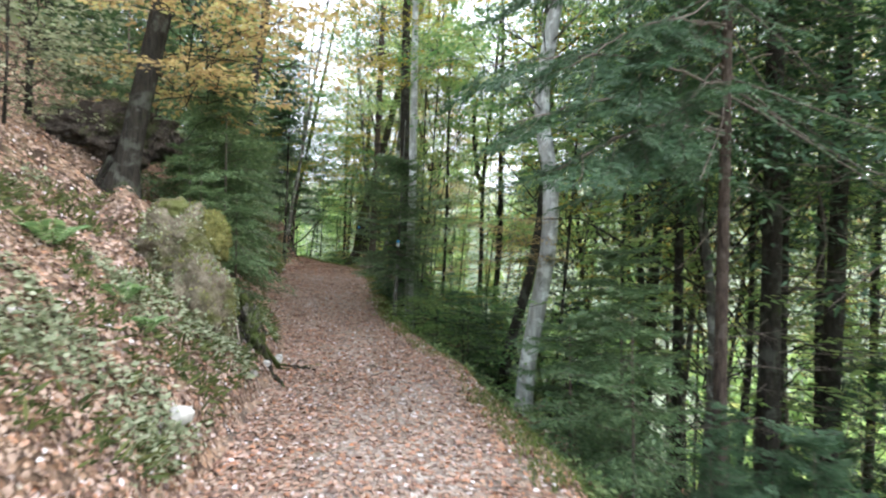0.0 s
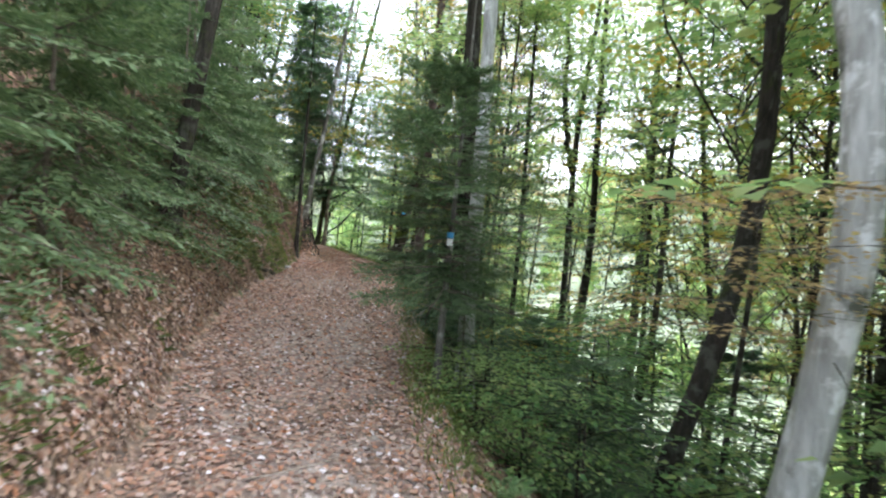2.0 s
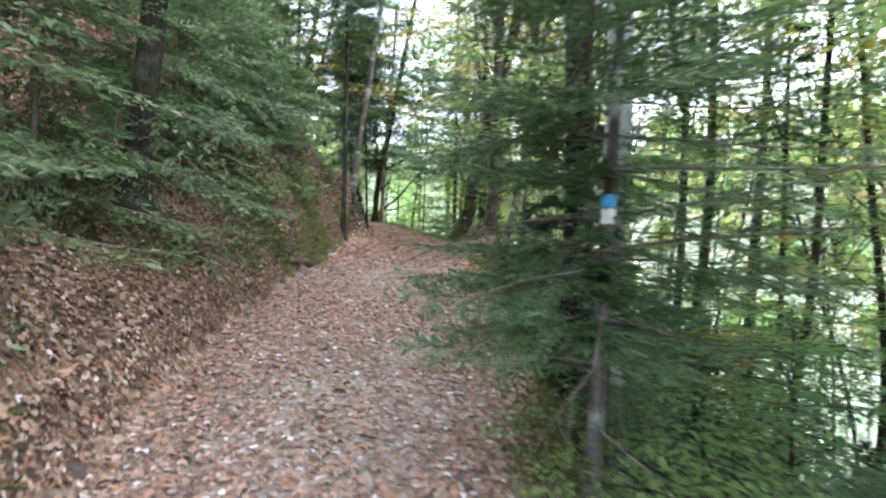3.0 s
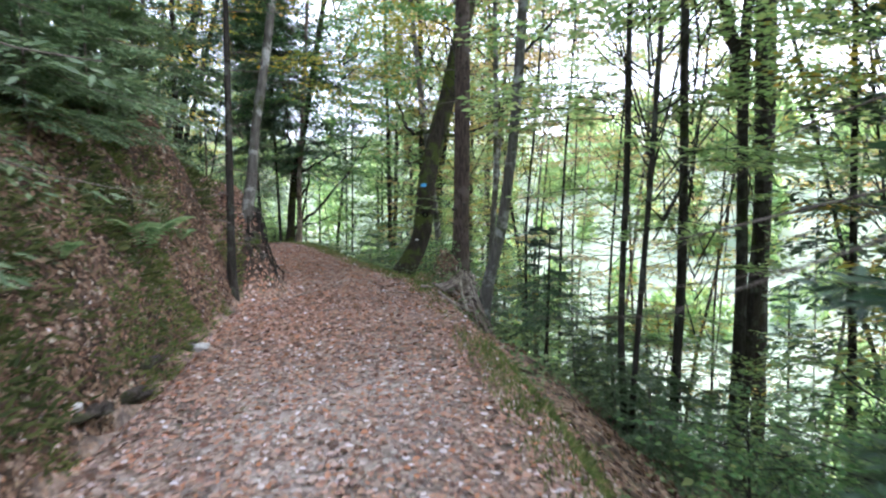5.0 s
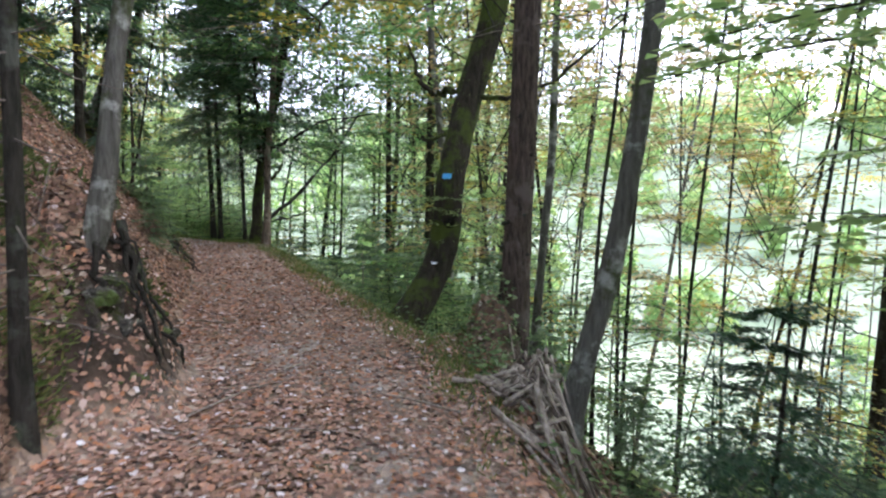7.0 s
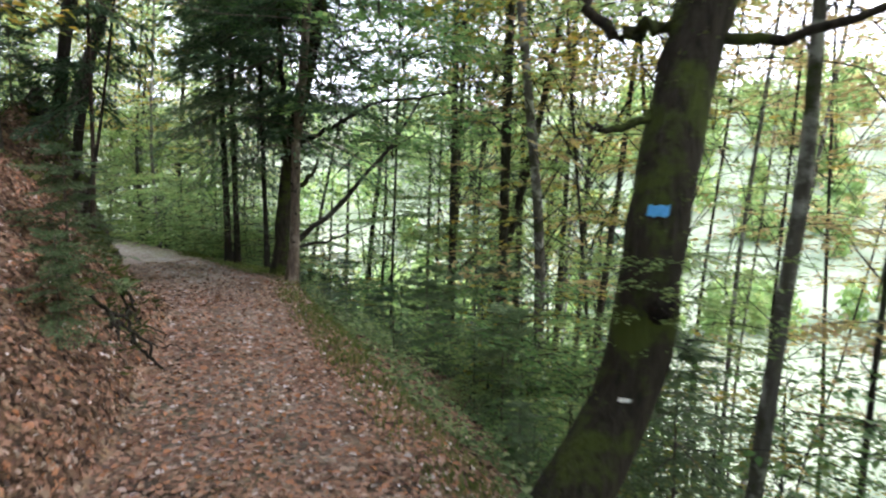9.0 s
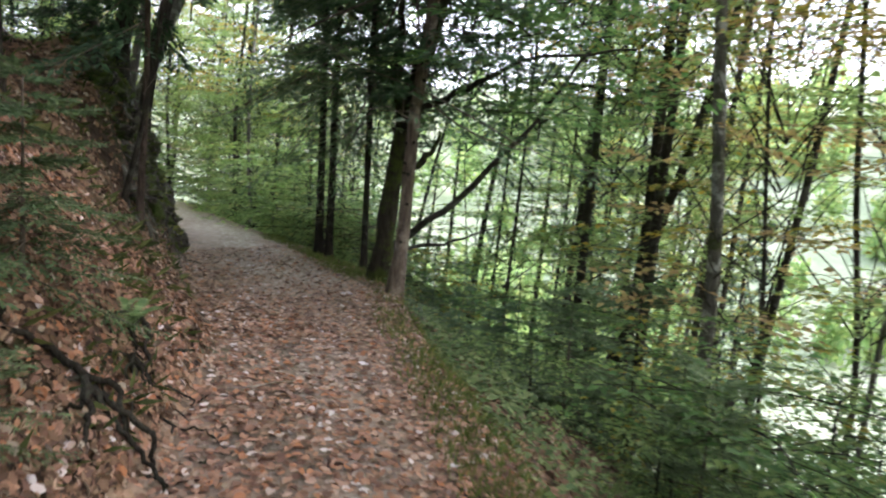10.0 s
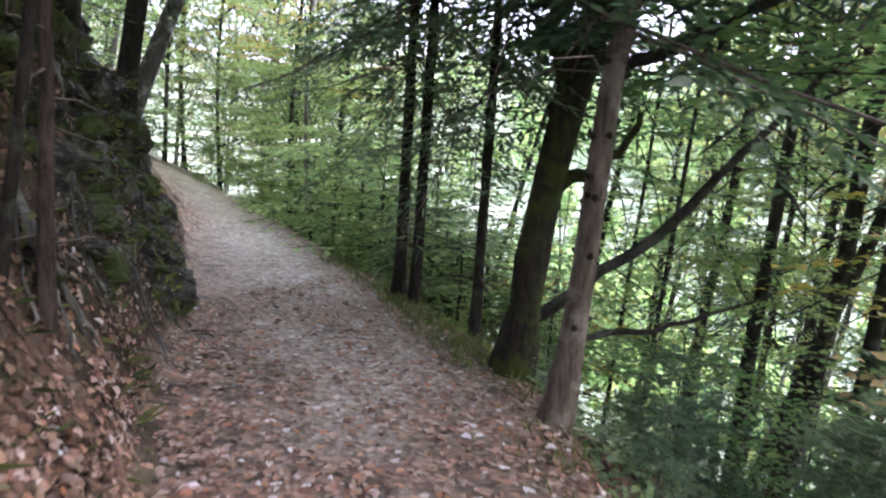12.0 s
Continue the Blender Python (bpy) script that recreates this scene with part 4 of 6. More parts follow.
for tx, ty, lx, d in ((4.18, 8.05, 0.023, 0.30), (5.3, 8.65, 0.049, 0.30)):
    t, p = stem("spruce_tree", tx, ty, [(-3, tx, ty), (1.7, tx + 4.7 * lx, ty), (4.0, tx + 7 * lx, ty)], 16, d, M_BARK_DARK, "tall dark spruce trunk with bare dead lower branches", taper=0.4)
    twig_fan(t, p, 1.0, 7.5, 46, 1.9, int(tx * 10), droop=-0.05, radius=0.009)
    crowned(t, SPRUCE_TALL[0], M_NEEDLE, M_TWIG, 1.1, tx * 50, 4.2)
    if tx > 5:
        for h, way in ((6.55, ((-1.3, -0.5, -0.05), (-2.6, -0.85, -1.45))), (8.2, ((-1.7, -0.8, -0.35), (-3.9, -1.2, -1.75))), (6.5, ((0.5, 0, 0.0), (1.3, -0.1, 0.05)))):
            limb(t, [on_line(p, h)] + [on_line(p, h) + v for v in way], 0.022, M_STICK, 6, "dead_limb")
t, p = stem("spruce_tree", 2.75, 6.2, [(-1.6, 2.75, 6.2), (3.0, 2.85, 6.2)], 11, 0.15, M_BARK_SPRUCE, "slender spruce with drooping boughs beside the path", taper=0.3)
crowned(t, spruce_crown(88, 4.7, 11.0, 2.5, 15, 6, NEEDLES, sweep=(-32, 5)), M_NEEDLE, M_TWIG)
twig_fan(t, p, 0.6, 3.2, 20, 1.3, 18)
for i, end in enumerate(((0.24, 4.16, 2.48), (0.47, 4.17, 2.10), (0.82, 4.38, 1.83), (1.32, 4.88, 1.78), (1.87, 5.17, 2.16), (0.94, 4.55, 2.62), (1.48, 4.96, 2.57), (0.48, 4.24, 2.95))):
    bough(t, on_line(p, end[2] + 2.35 + 0.1 * i), np.array(end) - t.location, 500 + i)
t, p = stem("spruce_tree", 3.4, 7.6, [(-2.2, 3.4, 7.6), (3.0, 3.5, 7.6)], 10, 0.13, M_BARK_SPRUCE, "slender dark spruce on the slope", taper=0.3)
crowned(t, SPRUCE_TALL[1], M_NEEDLE, M_TWIG, 0.85, 10, 4.0)
twig_fan(t, p, 0.6, 3.4, 24, 1.2, 19)

t, p = stem("beech_tree", -3.6, 7.0, [(1.7, -3.66, 6.9), (2.84, -3.45, 6.93), (4.17, -3.24, 7.03)], 10, 0.26, M_BARK_DARK, "leaning dark beech rooted on top of the bank", flare=2.2)
crowned(t, BEECH[2], M_ORANGE, M_BARK_DARK, 0.8, 0, 0.9, (0.5, 0.4))
crowned(t, SAPLING[1], M_ORANGE, M_BARK_DARK, 1.15, 0, 1.0, (0.7, 0.5))
crowned(t, SAPLING[0], M_ORANGE, M_BARK_DARK, 1.2, 90, 1.6, (1.3, 1.4))
t, p = stem("beech_tree", -4.6, 13.0, [(1.0, -4.6, 13.0), (4.2, -4.15, 13.0), (6.0, -3.9, 13.05)], 12, 0.22, M_BARK_DARK, "leaning dark beech among spruces on the bank")
crowned(t, BEECH[3], M_YELLOW, M_BARK_GREY, 1.0, 70, 3.0, (0.7, 0.1))

for tx, ty in ((3.9, 10.4), (6.4, 10.6), (5.2, 6.4), (7.2, 7.4)):
    t, p = stem("spruce_tree", tx, ty, [(-3, tx, ty), (3.0, tx + 0.1, ty)], 12, 0.2, M_BARK_DARK, "dark spruce standing close on the slope", taper=0.3)
    crowned(t, SPRUCE_TALL[1], M_NEEDLE, M_TWIG, 0.9, tx * 50, 4.6 if tx < 6 else 6.5)
    twig_fan(t, p, 0.8, 4.0, 20, 1.3, int(tx * 20))

# the stretch with the open valley below
t, p = stem("spruce_tree", -2.56, 21.85, [(0.9, -2.56, 21.85), (1.18, -2.53, 21.85), (2.54, -2.455, 21.85), (4.11, -2.40, 21.85)], 17, 0.245, M_BARK_SPRUCE, "straight reddish brown spruce trunk with scaly bark", flare=1.35, sides=20, knobs=0.035, taper=0.5, steps=120)
twig_fan(t, p, 2.4, 9.0, 40, 1.3, 31, droop=-0.12, radius=0.006)
branch_scars(t, p, 0.2, 6.0, 100, 0.112, 32)
crowned(t, SPRUCE_TALL[0], M_NEEDLE, M_TWIG, 1.0, 33, 6.0)
t, p = stem("beech_tree", -3.72, 23.05, [(0.8, -3.78, 23.02), (1.12, -3.56, 23.12), (1.65, -3.27, 23.26), (2.6, -3.12, 23.3), (3.5, -2.93, 23.5), (4.2, -2.72, 23.6)], 12, 0.33, M_BARK_MOSS, "mossy leaning beech with a blue trail mark at the path edge", flare=1.4, sides=20, knobs=0.04, taper=0.55, steps=80)
MOSSY_BEECH = t
for line, r in (([on_line(p, 2.62), on_line(p, 2.66) + (-0.24, 0, 0.0), on_line(p, 2.66) + (-0.42, 0.03, -0.03), on_line(p, 2.8) + (-0.62, 0.06, 0.02), on_line(p, 3.1) + (-0.85, 0.1, 0.1)], 0.055),
                ([on_line(p, 2.12), on_line(p, 2.2) + (-0.12, -0.03, 0.0), on_line(p, 2.12) + (-0.24, -0.06, 0.0), on_line(p, 2.1) + (-0.36, -0.08, 0.0), on_line(p, 2.14) + (-0.46, -0.1, 0.0)], 0.034),
                ([on_line(p, 2.6), on_line(p, 2.6) + (0.4, -0.1, -0.05), on_line(p, 2.7) + (0.9, -0.2, 0.0), on_line(p, 3.2) + (1.5, -0.2, 0.2)], 0.035),
                ([on_line(p, 4.5), on_line(p, 5.5) + (-0.5, 0.1, 0.1), on_line(p, 7) + (-1.3, 0.4, 0.2)], 0.07)):
    limb(t, line, r, M_BARK_MOSS)
crowned(t, BEECH[0], M_BEECH, M_BARK_DARK, 1.0, 140, 3.2, (1.2, 0.3))
crowned(t, BEECH[2], M_YELLOW, M_BARK_DARK, 1.0, 20, 3.0, (-1.0, 0.9))
crowned(t, SAPLING[0], M_LIGHT, M_BARK_DARK, 0.4, 20, 0.9, (0.75, 0.2))
crowned(t, WOOD[0], M_LIGHT, M_BARK_DARK, 0.9, 20, 6.0, (0.6, 0.5))
# short near-black stub, its colour stands for the shade inside a knot hole
limb(t, [on_line(p, 1.20) + (0.02, -0.10, 0.0), on_line(p, 1.21) + (0.03, -0.16, 0.0), on_line(p, 1.22) + (0.03, -0.185, 0.0)], 0.07, M_KNOT_SHADE, 10, "knot_hole")
paint_mark(t, p, 1.70, (-0.25, -1), 0.10, 0.055, 0.168, M_BLUE, "trail_mark", "blue painted trail mark")
paint_mark(t, p, 0.77, (-0.2, -1), 0.06, 0.02, 0.172, M_WHITE, "trail_mark", "white painted trail mark")
t, p = stem("birch_tree", -2.2, 20.78, [(0.6, -2.2, 20.78), (1.08, -2.12, 20.77), (1.85, -1.92, 20.75), (2.72, -1.77, 20.73), (3.57, -1.67, 20.72), (4.3, -1.6, 20.7)], 12, 0.15, M_BARK_GREY, "leaning grey birch with white lichen patches", taper=0.5)
twig_fan(t, p, 3.0, 8, 20, 1.6, 35, M_BARK_DARK, -0.2)
limb(t, [on_line(p, 3.4), on_line(p, 3.9) + (0.5, 0, 0), on_line(p, 4.0) + (1.0, 0, 0.1), on_line(p, 3.4) + (1.3, 0, -0.2)], 0.025, M_BARK_DARK)
crowned(t, BEECH[2], M_YELLOW, M_BARK_GREY, 0.9, 10, 6.5, (0.9, 0))
t, p = stem("beech_tree", -5.2, 19.9, [(1.69, -5.2, 19.92), (1.95, -5.1, 19.95), (3.41, -4.87, 20.04), (4.1, -4.75, 20.09)], 11, 0.115, M_BARK_GREY, "slim grey beech rooted on a bank of exposed roots", flare=1.35, deep=0.9)
crowned(t, BEECH[0], M_BEECH, M_BARK_GREY, 0.9, 220, 3.2, (0.5, 0.2))
t, p = stem("spruce_tree", -4.93, 19.2, [(1.3, -4.93, 19.2), (4.0, -4.87, 19.2)], 6.5, 0.09, M_BARK_DARK, "thin bare-stemmed young spruce on the bank", taper=0.3)
twig_fan(t, p, 0.5, 4.0, 34, 0.8, 37)
crowned(t, SPRUCE_YOUNG[0], M_NEEDLE, M_TWIG, 0.9, 50, 3.4)
for tx, ty, kn, d, lab in (
    (-0.72, 18.95, [(-0.5, -0.72, 18.95), (0.76, -0.76, 18.96), (2.49, -0.68, 18.94), (4.05, -0.63, 18.93)], 0.07, "slender dark beech stem with a mossy side"),
    (-0.74, 18.8, [(-0.6, -0.74, 18.82), (0.5, -0.66, 18.8), (2.3, -0.5, 18.76), (3.97, -0.37, 18.72)], 0.06, "slender dark beech stem with a stub branch"),
    (-0.09, 19.67, [(-1.0, -0.09, 19.67), (1.51, 0.06, 19.61), (4.23, 0.12, 19.6)], 0.11, "dark beech stem with pale lichen patches"),
    (1.69, 22.3, [(-2.5, 1.62, 22.33), (-1.17, 1.75, 22.31), (1.8, 2.01, 22.19), (4.99, 2.05, 22.19)], 0.23, "stout dark beech on the slope above the valley")):
    t, p = stem("beech_tree", tx, ty, kn, 13, d, M_BARK_DARK, lab, group="stems above the valley", taper=0.5)
    crowned(t, BEECH[0], M_LIGHT, M_BARK_DARK, 0.95, tx * 77, 1.6 + abs(tx), (0.3, 0))
    crowned(t, BEECH[2], M_LIGHT, M_BARK_DARK, 0.95, tx * 37, 5.5 + abs(tx), (0.5, 0))
    twig_fan(t, p, 1.5, 6, 12, 1.2, int(abs(tx * 100)), M_BARK_DARK, 0.25)
t, p = stem("spruce_tree", -1.51, 19.3, [(0.2, -1.51, 19.3), (1.32, -1.45, 19.29)], 1.6, 0.045, M_BARK_DARK, "spindly young spruce on the slope", taper=0.3)
crowned(t, SPRUCE_YOUNG[2], M_NEEDLE, M_TWIG, 0.6, 20, 0.6)

# thin leafy stems standing in the opening above the valley
for tx, ty, lean in ((0.6, 27.2, 0.05), (2.1, 29.0, -0.02), (-0.6, 26.2, 0.04), (1.6, 25.6, 0.08), (3.2, 27.8, 0.03), (4.6, 30.5, 0.05), (0.4, 31.0, 0.0)):
    z = ground_z(tx, ty)
    t, p = stem("beech_tree", tx, ty, [(z, tx, ty), (z + 4, tx + 4 * lean, ty), (z + 8, tx + 8 * lean + 0.2, ty)], 15, 0.07, M_BARK_DARK, "thin beech stem with sparse yellowing leaves", group="thin stems above the valley", sides=7, taper=0.4)
    crowned(t, SPARSE[0], M_YELLOW if tx > 1 else M_ORANGE, M_BARK_DARK, 1.0, tx * 90, 2.2, (lean * 2, 0))
    crowned(t, SPARSE[0], M_YELLOW if tx < 1 else M_LIGHT, M_BARK_DARK, 1.1, tx * 70, 10.0, (lean * 9, 0))
    if tx < 1:
        crowned(t, SPARSE[1], M_ORANGE, M_BARK_DARK, 0.95, tx * 50, 4.6, (lean * 5, 0))

for tx, ty, kn, d, bark, lab in (
    (-2.15, 24.7, [(-0.6, -2.2, 24.7), (0.5, -2.08, 24.67), (1.94, -1.97, 24.62), (2.97, -1.88, 24.6), (3.8, -1.86, 24.6)], 0.12, M_BARK_GREY, "pale grey bent beech stem below the path edge"),
    (-1.4, 24.2, [(-1.1, -1.4, 24.2), (2.5, -1.3, 24.2), (3.3, -1.2, 24.2)], 0.055, M_BARK_DARK, "thin dark beech stem below the path edge")):
    t, p = stem("beech_tree", tx, ty, kn, 12, d, bark, lab, taper=0.5)
    crowned(t, SPARSE[0], M_LIGHT, M_BARK_DARK, 1.0, tx * 70, 4.0, (0.3, 0))
    crowned(t, SPARSE[1], M_YELLOW, M_BARK_DARK, 1.0, tx * 70, 8.0, (0.4, 0))

# the bend with the rock
t, p = stem("spruce_tree", -6.79, 27.72, [(1.1, -6.84, 27.72), (1.56, -6.77, 27.72), (2.29, -6.72, 27.72), (3.2, -6.7, 27.74), (4.2, -6.6, 27.76)], 13, 0.125, M_BARK_SCARRED, "brown spruce trunk with whorls of branch scars at the path edge", flare=1.7, sides=12, taper=0.5)
limb(t, [on_line(p, 1.75), on_line(p, 1.9) + (0.45, 0.1, 0.1), on_line(p, 2.1) + (0.9, 0.25, 0.2), on_line(p, 2.3) + (1.9, 0.4, 0.15)], 0.035, M_BARK_DARK)
limb(t, [on_line(p, 0.45), on_line(p, 0.5) + (0.4, 0.2, 0.03), on_line(p, 0.6) + (0.9, 0.4, 0.15)], 0.022, M_BARK_DARK)
twig_fan(t, p, 1.6, 5.5, 30, 1.4, 41)
branch_scars(t, p, 0.2, 4.0, 48, 0.055, 42)
crowned(t, spruce_crown(93, 1.9, 10.0, 2.5, 19, 7, needle=1.9, sweep=(-14, 14), gap=((math.pi, 1.0, 2.6, 0.5), (math.pi * 1.4, 0.8, 2.5, 0.5))), M_NEEDLE, M_TWIG)
t, p = stem("beech_tree", -7.15, 28.25, [(1.2, -7.2, 28.25), (1.63, -7.14, 28.25), (2.55, -7.08, 28.26), (3.3, -6.97, 28.27), (4.2, -6.75, 28.3)], 12, 0.19, M_BARK_MOSS, "gnarled mossy beech with several limbs at the path edge", flare=1.8, sides=12, knobs=0.1, taper=0.5)
limb(t, [on_line(p, 1.1), on_line(p, 1.25) + (0.3, 0, 0.05), on_line(p, 1.5) + (0.42, 0, 0.1)], 0.055, M_BARK_MOSS)
limb(t, [on_line(p, 1.5), on_line(p, 2.0) + (-0.2, 0, 0), on_line(p, 3.0) + (-0.45, 0.1, 0), on_line(p, 4.5) + (-0.9, 0.2, 0)], 0.06, M_BARK_MOSS)
limb(t, [on_line(p, 0.3), on_line(p, 0.9) + (0.65, 0.3, 0), on_line(p, 1.7) + (1.25, 0.7, 0.1), on_line(p, 2.6) + (1.7, 1.0, 0.3)], 0.045, M_BARK_DARK)
crowned(t, BEECH[1], M_BEECH, M_BARK_DARK, 1.0, 80, 1.5, (0.6, 0.4))
crowned(t, BEECH[0], M_BEECH, M_BARK_DARK, 0.95, 10, 2.6, (-0.3, 0.8))
crowned(t, BEECH[2], M_BEECH, M_BARK_DARK, 1.1, 200, 2.4, (1.6, 0.8))
crowned(t, BEECH[2], M_BEECH, M_BARK_DARK, 1.0, 140, 1.2, (1.5, 0.5))
crowned(t, BEECH[2], M_BEECH, M_BARK_DARK, 0.9, 300, 1.5, (0.9, -0.2))
for tx, ty, lx, d, s in ((-7.63, 28.95, -0.02, 0.08, 3.3), (-8.43, 29.62, -0.01, 0.10, 3.0), (-8.66, 29.78, -0.02, 0.11, 3.1)):
    t, p = stem("spruce_tree", tx, ty, [(1.3, tx, ty), (3.4, tx + 2 * lx, ty)], 8.5, d, M_BARK_DARK, "thin dark spruce stem at the path edge", group="thin spruces by the bend", taper=0.3)
    twig_fan(t, p, 0.5, 2.4, 22, 0.8, int(-tx * 100))
    crowned(t, SPRUCE_YOUNG[1], M_NEEDLE_YOUNG, M_TWIG, 1.3, tx * 70, 1.85)
    crowned(t, SPRUCE_YOUNG[0], M_NEEDLE_YOUNG, M_TWIG, 1.5, tx * 40, 3.4)
    crowned(t, SPRUCE_YOUNG[1], M_NEEDLE_YOUNG, M_TWIG, 1.3, tx * 20, 5.0)
for tx, ty, kn, d in (
    (-4.5, 34.2, [(-2.8, -4.55, 34.2), (-0.95, -4.44, 34.2), (1.33, -4.25, 34.2), (3.77, -4.22, 34.2)], 0.26),
    (-4.9, 34.3, [(-2.8, -5.1, 34.3), (1.14, -4.23, 34.23), (2.5, -3.9, 34.19), (3.94, -3.55, 34.14)], 0.2),
    (-5.32, 33.06, [(-2.1, -5.32, 33.06), (1.21, -5.28, 33.05)], 0.18),
    (-5.9, 36.5, [(-2.8, -5.9, 36.5), (2.0, -5.6, 36.5)], 0.2), (-4.0, 37.2, [(-4.5, -4.1, 37.2), (1.4, -3.9, 37.2)], 0.22), (-2.9, 37.3, [(-5, -3.0, 37.3), (1.4, -2.7, 37.3)], 0.2)):
    t, p = stem("beech_tree", tx, ty, kn, 13, d, M_BARK_DARK, "dark slender beech stem on the slope below the bend", group="stems below the bend", taper=0.5)
    crowned(t, BEECH[int(abs(tx) * 10) % 2], M_LIGHT, M_BARK_DARK, 0.9, tx * 77, 2.0, (0.2, 0))
    crowned(t, SPARSE[0] if tx > -4.6 else WOOD[0], M_ORANGE if tx > -4.2 else M_YELLOW if tx > -5.5 else M_LIGHT, M_BARK_DARK, 1.0, tx * 33, 6.5, (0.3, 0))
    crowned(t, SPARSE[1] if tx > -4.6 else WOOD[2], M_ORANGE if tx > -4.6 else M_LIGHT, M_BARK_DARK, 1.0, tx * 55, 11.0, (0.4, 0))


def young(name, x, y, crown, scale, mat, label, bark=M_TWIG, dz=0.0, turn=0.0, group=""):
    z = ground_z(x, y) - 0.03
    t = thing(name, (x, y, z), label, name.split("_")[0], group)
    s = Soup()
    top = max(v.co[2] for v in crown[0].vertices) * scale * 0.92
    s.tube([(0, 0, -0.15), (0.01, 0, top * 0.4), (0, 0.01, top)], [0.022 * scale + 0.004, 0.016 * scale, 0.003], 6)
    part("trunk", s.mesh("trunk"), bark, t)
    crowned(t, crown, mat, bark, scale, turn, dz)
    return t


for tx, ty in ((-10.9, 26.7), (-10.0, 25.0), (-9.6, 23.4), (-8.8, 22.0)):
    z = ground_z(tx, ty)
    t, p = stem("beech_tree", tx, ty, [(z, tx, ty), (z + 3, tx + 0.5, ty + 0.2), (z + 6, tx + 1.2, ty + 0.5)], 10, 0.13, M_BARK_DARK, "crooked dark beech leaning out from the bank", group="trees on the bank by the bend", sides=8, taper=0.4)
    crowned(t, BEECH[0], M_BEECH if tx > -10.8 else M_YELLOW, M_BARK_DARK, 0.9, tx * 90, 1.0, (0.5, 0.2))
    crowned(t, WOOD[0], M_BEECH, M_BARK_DARK, 0.9, tx * 50, 5.0, (1.2, 0.5))

for tx, ty, lx, ly, d, lab in ((-11.72, 29.37, 0.26, 0.22, 0.18, "leaning grey beech on the bank beyond the bend"), (-11.3, 29.03, 0.09, 0.08, 0.11, "slim grey beech on the bank beyond the bend")):
    z = ground_z(tx, ty)
    t, p = stem("beech_tree", tx, ty, [(z, tx, ty), (z + 3, tx + 3 * lx, ty + 3 * ly), (z + 6, tx + 5.5 * lx, ty + 5.5 * ly)], 10, d, M_BARK_GREY, lab, sides=9, taper=0.5)
    crowned(t, BEECH[0], M_LIGHT, M_BARK_GREY, 0.85, tx * 90, 3.2, (0.8, 0.6))
# dark young spruces closing the bank above the rock
for x, y, i, sc in ((-9.9, 25.9, 0, 0.9), (-9.6, 24.9, 1, 0.85), (-10.3, 27.3, 0, 0.8), (-9.0, 24.0, 2, 1.0)):
    young("spruce_sapling", x, y, SPRUCE_YOUNG[i], sc, M_NEEDLE, "dark young spruce on the bank above the rock", turn=x * 60, group="young spruces above the rock")

# leafy trees on the bank beyond the bend
for tx, ty in ((-16.2, 32.4), (-18.2, 34.6), (-14.6, 30.6), (-20.5, 36.4)):
    z = ground_z(tx, ty)
    t, p = stem("beech_tree", tx, ty, [(z, tx, ty), (z + 4, tx + 0.6, ty + 0.2)], 9, 0.12, M_BARK_GREY, "leafy light green beech on the bank beyond the bend", group="trees on the bank beyond the bend", sides=8, taper=0.4)
    crowned(t, WOOD[1], M_LIGHT, M_BARK_DARK, 0.95, tx * 90, 0.2)
    crowned(t, WOOD[0], M_LIGHT if ty < 36 else M_YELLOW, M_BARK_DARK, 0.9, tx * 50, 4.5, (0.6, 0.2))
# leafy trees closing the view round the far bend
for i, (tx, ty) in enumerate(((-12.6, 34.2), (-14.2, 35.9), (-15.2, 37.4), (-16.8, 38.2), (-17.6, 37.6), (-13.4, 36.6), (-12.0, 35.6), (-18.8, 36.9), (-19.8, 38.6), (-11.4, 36.4), (-21.5, 37.5), (-15.8, 40.0), (-18.4, 41.0))):
    z = ground_z(tx, ty)
    lean = -0.06 + 0.03 * (i % 4)
    t, p = stem("beech_tree", tx, ty, [(z, tx, ty), (z + 3, tx + 3 * lean, ty), (z + 6, tx + 5 * lean + 0.3, ty)], 9, 0.09 + 0.02 * (i % 3), M_BARK_GREY if i % 3 == 0 else M_BARK_DARK, "light green leafy beech where the path bends away", group="trees round the far bend", sides=8, taper=0.4)
    crowned(t, BEECH[2], M_LIGHT, M_BARK_DARK, 1.05, i * 77, -0.2)
    crowned(t, BEECH[0], M_LIGHT if i % 4 else M_YELLOW, M_BARK_DARK, 0.8, i * 131, 2.6, (3 * lean, 0))
    if i in (3, 4, 7, 8, 10, 11, 12):
        crowned(t, WOOD[1], M_LIGHT, M_BARK_DARK, 0.9, i * 57, 0.3)
# leafy beeches on the slope behind the trees at the bend
for i, (tx, ty) in enumerate(((-7.0, 33.6), (-6.5, 32.3), (-5.9, 34.3))):
    z = ground_z(tx, ty)
    t, p = stem("beech_tree", tx, ty, [(z, tx, ty), (z + 4, tx + 0.15, ty)], 10, 0.07, M_BARK_DARK, "slim leafy beech on the slope behind the bend", group="slim beeches behind the bend", sides=7, taper=0.4)
    crowned(t, BEECH[2], M_BEECH if i % 2 else M_LIGHT, M_BARK_DARK, 0.95, i * 77, 0.4 - z * 0.6)
    crowned(t, BEECH[0], M_BEECH, M_BARK_DARK, 0.8, i * 131, 3.6 - z * 0.6)
